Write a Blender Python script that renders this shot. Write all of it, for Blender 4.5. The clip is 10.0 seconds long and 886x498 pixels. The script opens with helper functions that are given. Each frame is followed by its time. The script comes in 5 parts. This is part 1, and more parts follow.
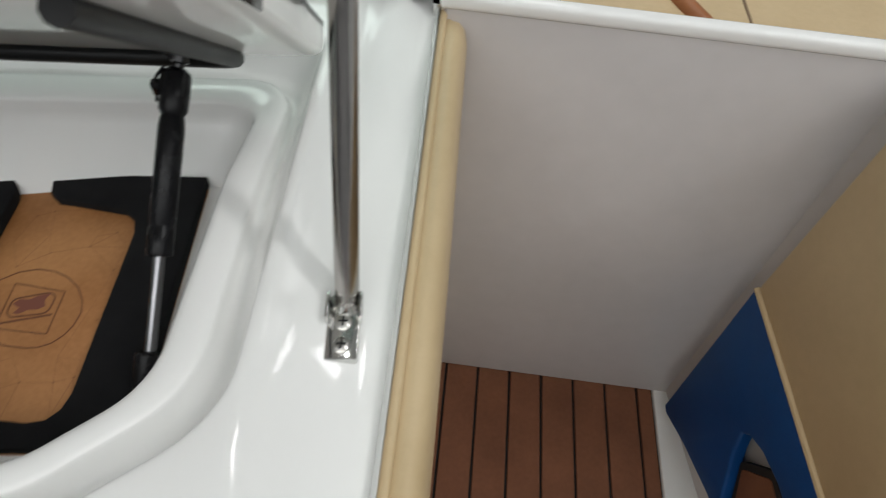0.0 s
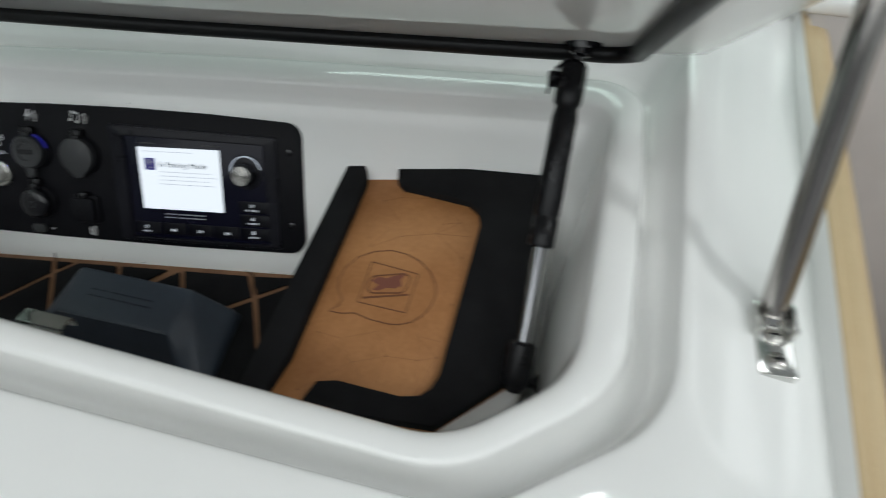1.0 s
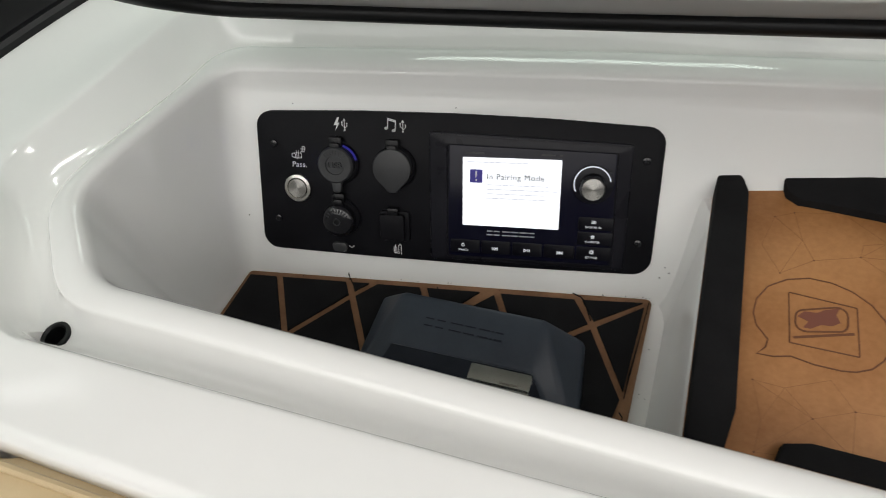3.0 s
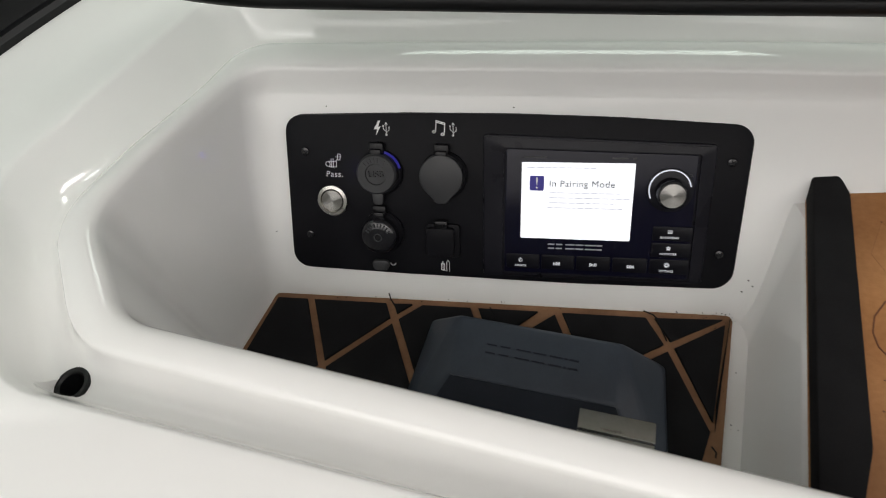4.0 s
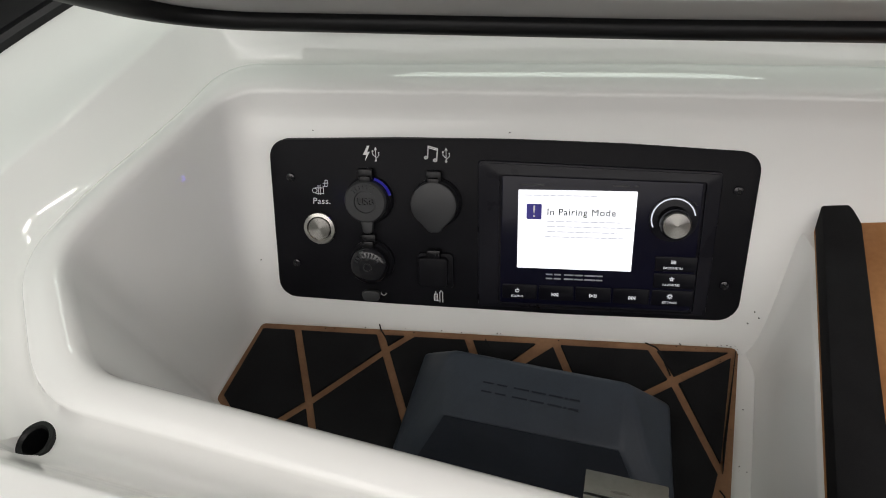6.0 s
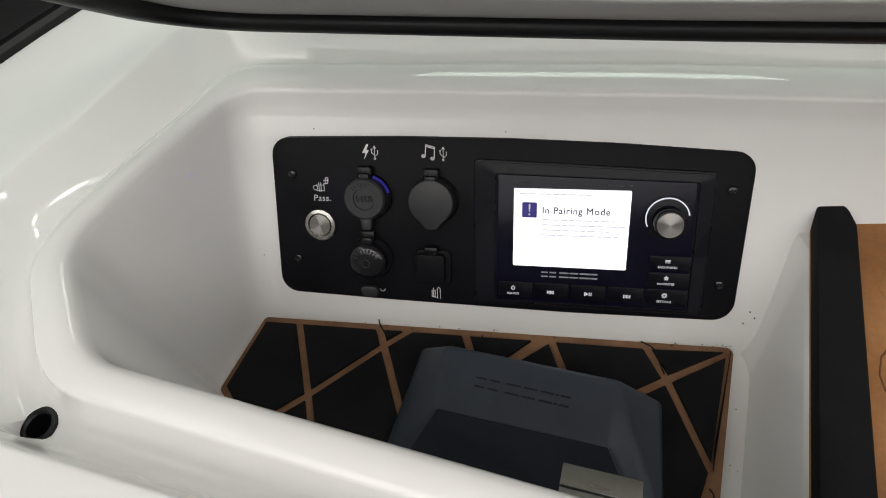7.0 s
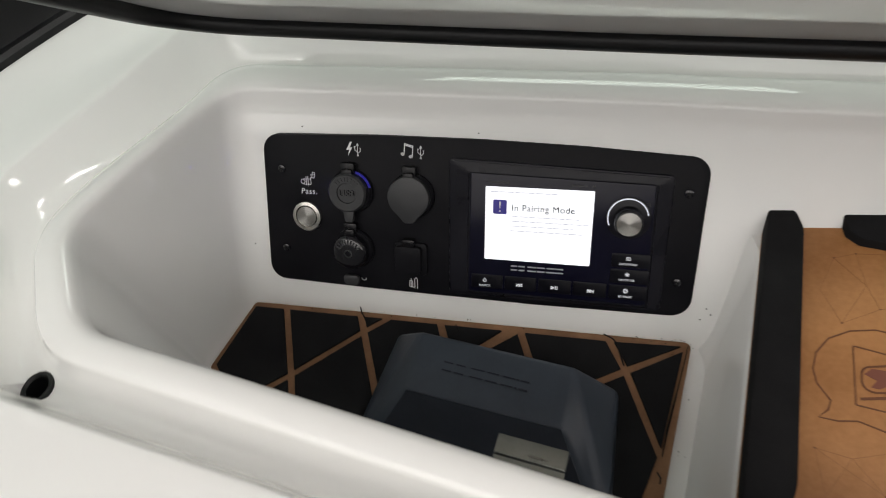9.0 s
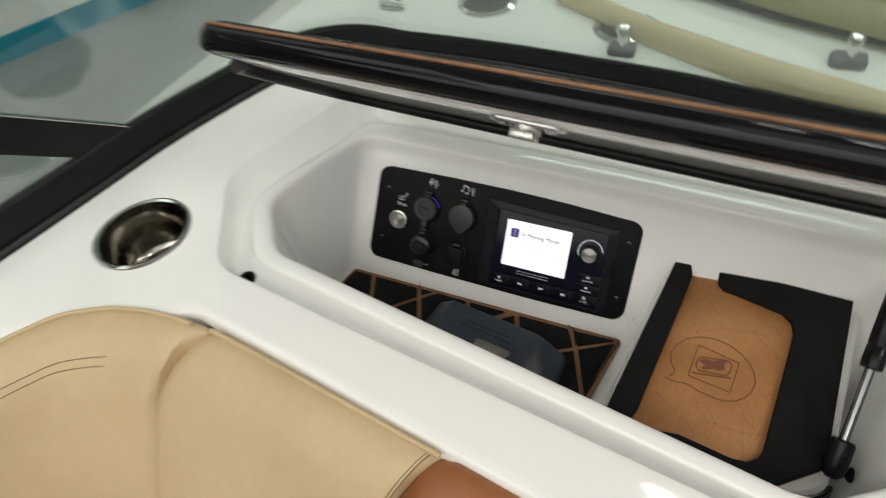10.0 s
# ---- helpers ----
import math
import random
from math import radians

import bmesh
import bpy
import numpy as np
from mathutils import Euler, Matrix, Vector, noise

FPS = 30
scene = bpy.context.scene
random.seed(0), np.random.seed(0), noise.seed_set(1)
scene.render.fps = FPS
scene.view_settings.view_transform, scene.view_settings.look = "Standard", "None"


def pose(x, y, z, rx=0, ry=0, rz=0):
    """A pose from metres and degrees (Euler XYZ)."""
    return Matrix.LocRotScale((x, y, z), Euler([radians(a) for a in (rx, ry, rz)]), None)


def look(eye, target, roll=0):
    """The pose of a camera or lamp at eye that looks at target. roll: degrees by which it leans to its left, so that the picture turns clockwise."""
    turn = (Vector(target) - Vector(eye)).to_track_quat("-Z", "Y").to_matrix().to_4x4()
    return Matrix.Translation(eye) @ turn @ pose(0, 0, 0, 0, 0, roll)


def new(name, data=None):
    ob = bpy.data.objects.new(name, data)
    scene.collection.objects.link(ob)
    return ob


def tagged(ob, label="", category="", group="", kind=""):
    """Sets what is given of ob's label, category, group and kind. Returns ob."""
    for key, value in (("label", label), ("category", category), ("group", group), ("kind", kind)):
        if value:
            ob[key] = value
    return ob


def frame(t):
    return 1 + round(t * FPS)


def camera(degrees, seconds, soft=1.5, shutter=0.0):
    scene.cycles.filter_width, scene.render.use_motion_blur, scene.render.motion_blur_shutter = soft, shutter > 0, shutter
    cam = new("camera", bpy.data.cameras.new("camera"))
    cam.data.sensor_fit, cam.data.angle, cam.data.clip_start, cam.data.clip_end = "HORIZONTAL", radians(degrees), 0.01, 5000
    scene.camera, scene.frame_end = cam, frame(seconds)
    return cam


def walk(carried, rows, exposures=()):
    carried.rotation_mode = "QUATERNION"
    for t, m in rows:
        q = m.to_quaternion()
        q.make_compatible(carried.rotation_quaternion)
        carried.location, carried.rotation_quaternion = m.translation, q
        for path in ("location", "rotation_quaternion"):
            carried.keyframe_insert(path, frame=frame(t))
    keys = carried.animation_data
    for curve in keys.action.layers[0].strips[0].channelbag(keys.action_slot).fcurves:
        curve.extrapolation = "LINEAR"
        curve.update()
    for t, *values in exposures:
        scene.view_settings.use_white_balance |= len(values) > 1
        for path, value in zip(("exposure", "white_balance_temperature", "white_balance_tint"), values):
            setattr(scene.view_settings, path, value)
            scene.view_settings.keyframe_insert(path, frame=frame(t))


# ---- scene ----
cam = camera(72.23, 10.0, soft=1.0, shutter=0.4)
PATH = [
    (0, (0.6352, -0.2634, 0.4298), (0.6808, 0.0244, 0.0235), 5.61),
    (0.2, (0.6200, -0.2739, 0.4274), (0.6531, 0.0173, 0.0223), 5.52),
    (0.5, (0.5836, -0.2772, 0.4244), (0.5927, 0.0205, 0.0228), 2.82),
    (0.7, (0.5472, -0.2740, 0.4260), (0.5270, 0.0248, 0.0257), -0.95),
    (1, (0.4879, -0.2703, 0.4091), (0.4270, 0.0315, 0.0151), -5.08),
    (1.5, (0.4117, -0.2684, 0.4103), (0.3174, 0.0247, 0.0150), -8.28),
    (2, (0.3349, -0.2567, 0.4174), (0.2366, 0.0276, 0.0181), -10.57),
    (2.5, (0.2886, -0.2498, 0.4126), (0.1894, 0.0303, 0.0105), -11.51),
    (4, (0.2005, -0.2148, 0.3737), (0.1140, 0.0697, -0.0283), -11.48),
    (4.5, (0.1849, -0.1969, 0.3659), (0.1085, 0.0878, -0.0379), -9.93),
    (5, (0.1857, -0.1914, 0.3617), (0.1116, 0.0971, -0.0400), -9.81),
    (6.5, (0.2034, -0.1905, 0.3714), (0.1170, 0.0966, -0.0287), -11.33),
    (7, (0.2104, -0.1926, 0.3716), (0.1157, 0.0920, -0.0285), -12.35),
    (7.5, (0.2114, -0.1938, 0.3714), (0.1150, 0.0907, -0.0284), -12.60),
    (8, (0.2169, -0.1934, 0.3726), (0.1189, 0.0894, -0.0280), -12.69),
    (8.5, (0.2252, -0.1955, 0.3762), (0.1240, 0.0880, -0.0230), -13.03),
    (9, (0.2416, -0.2067, 0.3858), (0.1346, 0.0758, -0.0125), -12.64),
    (9.5, (0.2947, -0.2839, 0.4519), (0.1712, 0.0007, 0.0598), -9.43),
    (9.7, (0.3147, -0.3182, 0.4957), (0.1854, -0.0286, 0.1092), -9.16),
    (10, (0.3409, -0.3712, 0.5553), (0.1735, -0.0800, 0.1849), -9.20),
]
walk(cam, [(t, look(eye, target, roll)) for t, eye, target, roll in PATH], exposures=[(0.0, -0.52, 6300, 9), (0.5, -0.70, 6150, 8), (1.0, -0.52, 6100, 6), (1.5, -0.25, 6150, 7), (2.2, -0.22, 6400, 9), (4.5, -0.21, 6650, 13), (9.0, -0.21, 6700, 13), (9.5, -0.23, 6700, 11), (10.0, -0.27, 6800, 10)])


# ---- light: a closed showroom hall with tube lights and added fill lamps ----
world = bpy.data.worlds.new("hall_air")
world.use_nodes = True
world.node_tree.nodes["Background"].inputs[0].default_value = (0.9, 1.0, 0.96, 1)
world.node_tree.nodes["Background"].inputs[1].default_value = 0.05
scene.world = world


def tube_or_fill_lamp(x, y, z, watts, sx=0.16, sy=1.5, turn=0):
    lamp = bpy.data.lights.new("tube_or_fill_light", "AREA")
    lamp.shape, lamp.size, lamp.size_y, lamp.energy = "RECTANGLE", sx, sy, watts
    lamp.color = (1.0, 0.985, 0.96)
    ob = new("tube_or_fill_light", lamp)
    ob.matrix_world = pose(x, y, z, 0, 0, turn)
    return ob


# wide unseen fill lamps, added over the cockpit and further off to brighten it
for lx, ly, watts, sx, sy in ((-2.2, -0.9, 13, 1.4, 1.4), (1.1, -1.2, 9, 1.7, 1.5), (2.6, -2.2, 10, 1.4, 1.4),
                              (3.6, 1.9, 16, 1.6, 1.2), (-3.2, 1.6, 9, 2.0, 2.0), (0.4, 3.6, 80, 2.6, 1.4)):
    tube_or_fill_lamp(lx, ly, 2.85, watts, sx=sx, sy=sy)
tube_or_fill_lamp(2.65, -0.62, 2.85, 44, sx=0.16, sy=1.3, turn=49)
# a twin batten, a long single tube and two short ones
for side in (-0.045, 0.045):
    tube_or_fill_lamp(2.0 + 0.66 * side, 1.25 + 0.75 * side, 2.85, 1.2, sx=0.05, sy=0.36, turn=48.6)
tube_or_fill_lamp(-0.4, -2.2, 2.85, 9, sx=0.05, sy=4.2, turn=90)
tube_or_fill_lamp(0.58, 0.92, 2.85, 3.0, sx=0.09, sy=0.26, turn=42)
tube_or_fill_lamp(0.89, 0.66, 2.85, 3.0, sx=0.09, sy=0.26, turn=18)
# unseen fill rows, added south of the cockpit to brighten the pocket's back wall
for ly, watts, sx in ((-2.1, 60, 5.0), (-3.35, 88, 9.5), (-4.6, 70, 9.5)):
    tube_or_fill_lamp(0.6, ly, 2.85, watts, sx=sx, sy=1.22)

# ---- materials ----
def material(name, color, rough=0.5, metal=0.0, coat=0.0, spec=0.5):
    m = bpy.data.materials.new(name)
    m.use_nodes = True
    b = m.node_tree.nodes["Principled BSDF"]
    b.inputs["Base Color"].default_value = (*color, 1)
    b.inputs["Roughness"].default_value = rough
    b.inputs["Metallic"].default_value = metal
    b.inputs["Coat Weight"].default_value = coat
    b.inputs["Coat Roughness"].default_value = 0.06
    b.inputs["Specular IOR Level"].default_value = spec
    return m


def surface(m, scale, low, high, bump=0.0, bump_scale=None, detail=6.0, rough=None, fine=None, distance=0.001):
    """Two scales of noise in colour, and a fine relief."""
    nt = m.node_tree
    b = nt.nodes["Principled BSDF"]
    co = nt.nodes.new("ShaderNodeTexCoord")
    n1 = nt.nodes.new("ShaderNodeTexNoise")
    n1.inputs["Scale"].default_value, n1.inputs["Detail"].default_value = scale, detail
    n2 = nt.nodes.new("ShaderNodeTexNoise")
    n2.inputs["Scale"].default_value, n2.inputs["Detail"].default_value = fine or scale * 11, 4
    add = nt.nodes.new("ShaderNodeMath")
    add.operation = "MULTIPLY_ADD"
    add.inputs[1].default_value = 0.35
    ramp = nt.nodes.new("ShaderNodeValToRGB")
    ramp.color_ramp.elements[0].color, ramp.color_ramp.elements[1].color = (*low, 1), (*high, 1)
    ramp.color_ramp.elements[0].position, ramp.color_ramp.elements[1].position = 0.42, 0.92
    for n in (n1, n2):
        nt.links.new(co.outputs["Object"], n.inputs["Vector"])
    nt.links.new(n2.outputs["Fac"], add.inputs[0])
    nt.links.new(n1.outputs["Fac"], add.inputs[2])
    nt.links.new(add.outputs[0], ramp.inputs[0])
    nt.links.new(ramp.outputs[0], b.inputs["Base Color"])
    if rough:
        mr = nt.nodes.new("ShaderNodeMapRange")
        mr.inputs[1].default_value, mr.inputs[2].default_value = 0.3, 0.75
        mr.inputs[3].default_value, mr.inputs[4].default_value = rough
        nt.links.new(n1.outputs["Fac"], mr.inputs[0])
        nt.links.new(mr.outputs[0], b.inputs["Roughness"])
    if bump:
        n3 = nt.nodes.new("ShaderNodeTexNoise")
        n3.inputs["Scale"].default_value, n3.inputs["Detail"].default_value = bump_scale or scale * 20, 3
        bp = nt.nodes.new("ShaderNodeBump")
        bp.inputs["Strength"].default_value, bp.inputs["Distance"].default_value = bump, distance
        nt.links.new(co.outputs["Object"], n3.inputs["Vector"])
        nt.links.new(n3.outputs["Fac"], bp.inputs["Height"])
        nt.links.new(bp.outputs[0], b.inputs["Normal"])
    return m


GELCOAT = surface(material("white_gelcoat", (0.86, 0.86, 0.84), 0.13), 3, (0.84, 0.845, 0.825), (0.885, 0.885, 0.865), rough=(0.035, 0.075), bump=0.015, bump_scale=14, distance=0.001)
# white gelcoat greyed: the walkway's interior shade is put into this colour
SHADED_GELCOAT = surface(material("shaded_gelcoat", (0.56, 0.535, 0.525), 0.35), 4, (0.53, 0.51, 0.50), (0.61, 0.585, 0.575), rough=(0.28, 0.42), bump=0.05, bump_scale=30)
ABS = surface(material("black_abs", (0.005, 0.005, 0.007), 0.4, spec=0.08), 30, (0.0048, 0.0048, 0.0062), (0.009, 0.009, 0.011), bump=0.25, bump_scale=1600, rough=(0.36, 0.48), distance=0.0002)
SATIN = surface(material("satin_black", (0.006, 0.006, 0.007), 0.3, spec=0.2), 40, (0.004, 0.004, 0.005), (0.009, 0.009, 0.010), rough=(0.22, 0.32))
GLOSSBLACK = material("gloss_black", (0.006, 0.006, 0.008), 0.12)
TRIMBLACK = material("trim_black", (0.003, 0.003, 0.004), 0.03, spec=0.22)
BEZEL = surface(material("bezel_black", (0.006, 0.006, 0.010), 0.3, spec=0.15), 40, (0.006, 0.006, 0.009), (0.012, 0.012, 0.016), rough=(0.25, 0.36))
RUBBER = surface(material("grey_rubber", (0.03, 0.031, 0.033), 0.5), 60, (0.015, 0.016, 0.018), (0.025, 0.026, 0.028), rough=(0.42, 0.55), bump=0.2, bump_scale=900, distance=0.0002)
SEAL = material("black_seal", (0.004, 0.0044, 0.005), 0.42, spec=0.3)
STRIKE = surface(material("striker_steel", (0.30, 0.31, 0.28), 0.2, metal=1.0), 60, (0.25, 0.26, 0.24), (0.33, 0.34, 0.32), rough=(0.09, 0.16))
FOAM = surface(material("black_eva_foam", (0.008, 0.008, 0.009), 0.8, spec=0.15), 50, (0.0066, 0.0066, 0.0072), (0.0120, 0.0120, 0.0130), bump=0.4, bump_scale=1800, distance=0.0003)
TANFOAM = surface(material("tan_foam", (0.26, 0.13, 0.062), 0.8), 45, (0.18, 0.088, 0.042), (0.30, 0.158, 0.08), bump=0.4, bump_scale=1500, distance=0.0003)
LEATHER = surface(material("tan_pad", (0.42, 0.19, 0.06), 0.6), 16, (0.29, 0.118, 0.034), (0.49, 0.232, 0.085), bump=0.3, bump_scale=900, distance=0.0003, fine=300)
ENGRAVE = material("engraved_brown", (0.16, 0.062, 0.028), 0.7)
ENGRAVERED = material("engraved_red_brown", (0.20, 0.070, 0.045), 0.7)
SLATE = surface(material("slate_plastic", (0.022, 0.029, 0.040), 0.46, spec=0.4), 40, (0.022, 0.029, 0.041), (0.031, 0.040, 0.055), bump=0.3, bump_scale=1400, rough=(0.36, 0.5), distance=0.0002)
CUPSTEEL = surface(material("cup_steel", (0.4, 0.35, 0.29), 0.14, metal=1.0), 25, (0.34, 0.32, 0.28), (0.46, 0.44, 0.40), rough=(0.08, 0.18))
CHROME = material("polished_steel", (0.62, 0.62, 0.6), 0.12, metal=1.0)
TUBESTEEL = surface(material("tube_steel", (0.4, 0.38, 0.36), 0.16, metal=1.0), 30, (0.36, 0.34, 0.32), (0.45, 0.43, 0.41), rough=(0.1, 0.2))
RODSTEEL = material("rod_steel", (0.22, 0.22, 0.23), 0.12, metal=1.0)
BRUSHED = surface(material("brushed_steel", (0.5, 0.49, 0.46), 0.28, metal=1.0), 60, (0.42, 0.41, 0.38), (0.6, 0.59, 0.56), rough=(0.2, 0.34))
SPUN = material("spun_steel", (0.42, 0.41, 0.39), 0.26, metal=1.0)
spin = SPUN.node_tree.nodes.new("ShaderNodeTangent")
spin.direction_type, spin.axis = "RADIAL", "Z"
SPUN.node_tree.links.new(spin.outputs[0], SPUN.node_tree.nodes["Principled BSDF"].inputs["Tangent"])
SPUN.node_tree.nodes["Principled BSDF"].inputs["Anisotropic"].default_value = 0.92
SPUN.node_tree.nodes["Principled BSDF"].inputs["Anisotropic Rotation"].default_value = 0.25
CREAM = surface(material("cream_vinyl", (0.54, 0.42, 0.265), 0.45), 9, (0.52, 0.392, 0.222), (0.605, 0.468, 0.28), bump=0.35, bump_scale=420, rough=(0.38, 0.5), distance=0.0005)
BROWN = surface(material("saddle_vinyl", (0.3, 0.11, 0.035), 0.45), 9, (0.26, 0.092, 0.03), (0.34, 0.13, 0.045), bump=0.35, bump_scale=420, distance=0.0005)
BLUE = surface(material("blue_vinyl", (0.003, 0.04, 0.15), 0.45, spec=0.35), 9, (0.002, 0.046, 0.175), (0.004, 0.064, 0.235), bump=0.35, bump_scale=420, distance=0.0005)
TEAK = surface(material("teak_foam", (0.2, 0.075, 0.035), 0.75), 12, (0.16, 0.06, 0.028), (0.24, 0.095, 0.045), bump=0.4, bump_scale=700, fine=160, distance=0.0005)
TEAKGAP = material("dark_groove", (0.012, 0.009, 0.008), 0.8)
STITCH = material("thread", (0.21, 0.145, 0.085), 0.7)
WHITEINK = material("white_print", (0.75, 0.75, 0.75), 0.6)
INDIGO = material("indigo_print", (0.05, 0.04, 0.3), 0.6)
HALLFLOOR = surface(material("hall_floor", (0.28, 0.29, 0.29), 0.4), 1.2, (0.24, 0.25, 0.25), (0.33, 0.34, 0.34), rough=(0.25, 0.5))
DARKENED_WALL = surface(material("darkened_hall_wall", (0.2, 0.2, 0.21), 0.7), 1.0, (0.30, 0.30, 0.31), (0.38, 0.38, 0.39))
HALLWALL = surface(material("hall_wall", (0.8, 0.82, 0.82), 0.7), 1.0, (0.77, 0.79, 0.79), (0.84, 0.86, 0.86))
TEAL = surface(material("teal_band", (0.015, 0.27, 0.38), 0.45), 4, (0.012, 0.25, 0.35), (0.02, 0.30, 0.42))


def glow(name, color, strength):
    m = bpy.data.materials.new(name)
    m.use_nodes = True
    b = m.node_tree.nodes["Principled BSDF"]
    b.inputs["Base Color"].default_value = (0.02, 0.02, 0.02, 1)
    b.inputs["Emission Color"].default_value = (*color, 1)
    b.inputs["Emission Strength"].default_value = strength
    return m


SCREEN = glow("lit_screen", (0.93, 0.96, 1.0), 1.35)
LEGEND = glow("lit_legend", (0.92, 0.95, 1.0), 0.75)
RINGGLOW = glow("lit_ring", (0.85, 0.9, 1.0), 0.9)
BLUEGLOW = glow("blue_ring", (0.03, 0.02, 1.0), 0.22)
LEDGLOW = glow("blue_led", (0.10, 0.06, 1.0), 45.0)


def glass(name, color, rough=0.0):
    m = bpy.data.materials.new(name)
    m.use_nodes = True
    nt = m.node_tree
    out = nt.nodes["Material Output"]
    nt.nodes.remove(nt.nodes["Principled BSDF"])
    tr = nt.nodes.new("ShaderNodeBsdfTransparent")
    tr.inputs[0].default_value = (*color, 1)
    gl = nt.nodes.new("ShaderNodeBsdfGlossy")
    gl.inputs["Roughness"].default_value = rough
    mix = nt.nodes.new("ShaderNodeMixShader")
    lw = nt.nodes.new("ShaderNodeLayerWeight")
    pw = nt.nodes.new("ShaderNodeMath")
    pw.operation = "POWER"
    pw.inputs[1].default_value = 4.0
    sc = nt.nodes.new("ShaderNodeMath")
    sc.operation = "MULTIPLY_ADD"
    sc.inputs[1].default_value, sc.inputs[2].default_value = 0.8, 0.10
    nt.links.new(lw.outputs["Facing"], pw.inputs[0])
    nt.links.new(pw.outputs[0], sc.inputs[0])
    nt.links.new(sc.outputs[0], mix.inputs[0])
    nt.links.new(tr.outputs[0], mix.inputs[1])
    nt.links.new(gl.outputs[0], mix.inputs[2])
    nt.links.new(mix.outputs[0], out.inputs[0])
    return m


TINTED = glass("tinted_glass", (0.86, 0.935, 0.90))


# ---- mesh helpers ----
def link(name, bm, mat, parent=None, label="", smooth=True, crease=40):
    me = bpy.data.meshes.new(name)
    bm.normal_update()
    lim = radians(crease)
    for f in bm.faces:
        f.smooth = smooth
    for e in bm.edges:
        if len(e.link_faces) == 2 and e.calc_face_angle(0) > lim:
            e.smooth = False
    bm.to_mesh(me)
    bm.free()
    if mat:
        me.materials.append(mat)
    ob = new(name, me)
    if parent:
        ob.parent = parent
    if label:
        ob["label"] = label
    return ob


part = link


def thing(name, label, category, group="", kind=""):
    return tagged(new(name), label, category, group, kind)


def rounded(corners, radii, arc=7, edge=6):
    """A closed plan outline: corners rounded, always the same number of points."""
    n, pts = len(corners), []
    tang = []
    for i in range(n):
        p, a, b = (Vector(corners[k % n][:2]) for k in (i, i - 1, i + 1))
        r = radii[i] if isinstance(radii, (list, tuple)) else radii
        u, v = (a - p).normalized(), (b - p).normalized()
        half = u.angle(v) / 2
        d = min(r / math.tan(half), 0.45 * (a - p).length, 0.45 * (b - p).length)
        r = d * math.tan(half)
        c = p + (u + v).normalized() * (r / math.sin(half))
        s, e = p + u * d, p + v * d
        a0, a1 = math.atan2(*(s - c).yx), math.atan2(*(e - c).yx)
        da = (a1 - a0 + math.pi) % (2 * math.pi) - math.pi
        tang.append([c + Vector((math.cos(a0 + da * k / (arc - 1)), math.sin(a0 + da * k / (arc - 1)))) * r for k in range(arc)])
    for i in range(n):
        pts += tang[i]
        s, e = tang[i][-1], tang[(i + 1) % n][0]
        pts += [s.lerp(e, k / edge) for k in range(1, edge)]
    return pts


def loft(bm, loops, close_first=False, close_last=False):
    rings = [[bm.verts.new(p) for p in loop] for loop in loops]
    n = len(rings[0])
    for a, b in zip(rings, rings[1:]):
        for i in range(n):
            bm.faces.new((a[i], a[(i + 1) % n], b[(i + 1) % n], b[i]))
    if close_first:
        bm.faces.new(list(reversed(rings[0])))
    if close_last:
        bm.faces.new(rings[-1])
    bmesh.ops.recalc_face_normals(bm, faces=bm.faces)
    return bm


def plate(outline, z0, z1, bevel=0.001, m=None):
    """A solid plate from a plan outline (or one in another plane by m), with its upper edge rounded."""
    bm = bmesh.new()
    c = Vector((sum(p[0] for p in outline) / len(outline), sum(p[1] for p in outline) / len(outline)))
    n = len(outline)

    def inset(d):
        out = []
        for i in range(n):
            a, p, b = (Vector(outline[k % n][:2]) for k in (i - 1, i, i + 1))
            t = (b - a).normalized()
            out.append(p + Vector((-t.y, t.x)) * d)
        return out
    area = sum(outline[i - 1][0] * outline[i][1] - outline[i][0] * outline[i - 1][1] for i in range(n))
    sg = 1 if area > 0 else -1
    loops = [[(*p[:2], z0) for p in outline], [(*p[:2], z1 - bevel) for p in outline]]
    if bevel:
        for k in (1, 2):
            a = k * math.pi / 4
            loops.append([(*p, z1 - bevel + bevel * math.sin(a)) for p in inset(sg * bevel * (1 - math.cos(a)))])
    else:
        loops.append([(*p[:2], z1) for p in outline])
    loft(bm, loops, True, True)
    if m:
        bm.transform(m)
    return bm


def box(x0, x1, y0, y1, z0, z1, bevel=0.002, seg=2, m=None):
    bm = bmesh.new()
    bmesh.ops.create_cube(bm, size=1, matrix=Matrix.Translation(((x0 + x1) / 2, (y0 + y1) / 2, (z0 + z1) / 2)) @ Matrix.Diagonal((x1 - x0, y1 - y0, z1 - z0, 1)))
    if bevel:
        bmesh.ops.bevel(bm, geom=bm.edges[:], offset=bevel, segments=seg, affect="EDGES", profile=0.5)
    if m:
        bm.transform(m)
    return bm


def lathe(profile, n=32, m=None, caps=True):
    """Turned round z: a profile of (radius, z)."""
    bm = bmesh.new()
    loft(bm, [[(r * math.cos(2 * math.pi * i / n), r * math.sin(2 * math.pi * i / n), z) for i in range(n)] for r, z in profile], caps, caps)
    if m:
        bm.transform(m)
    return bm


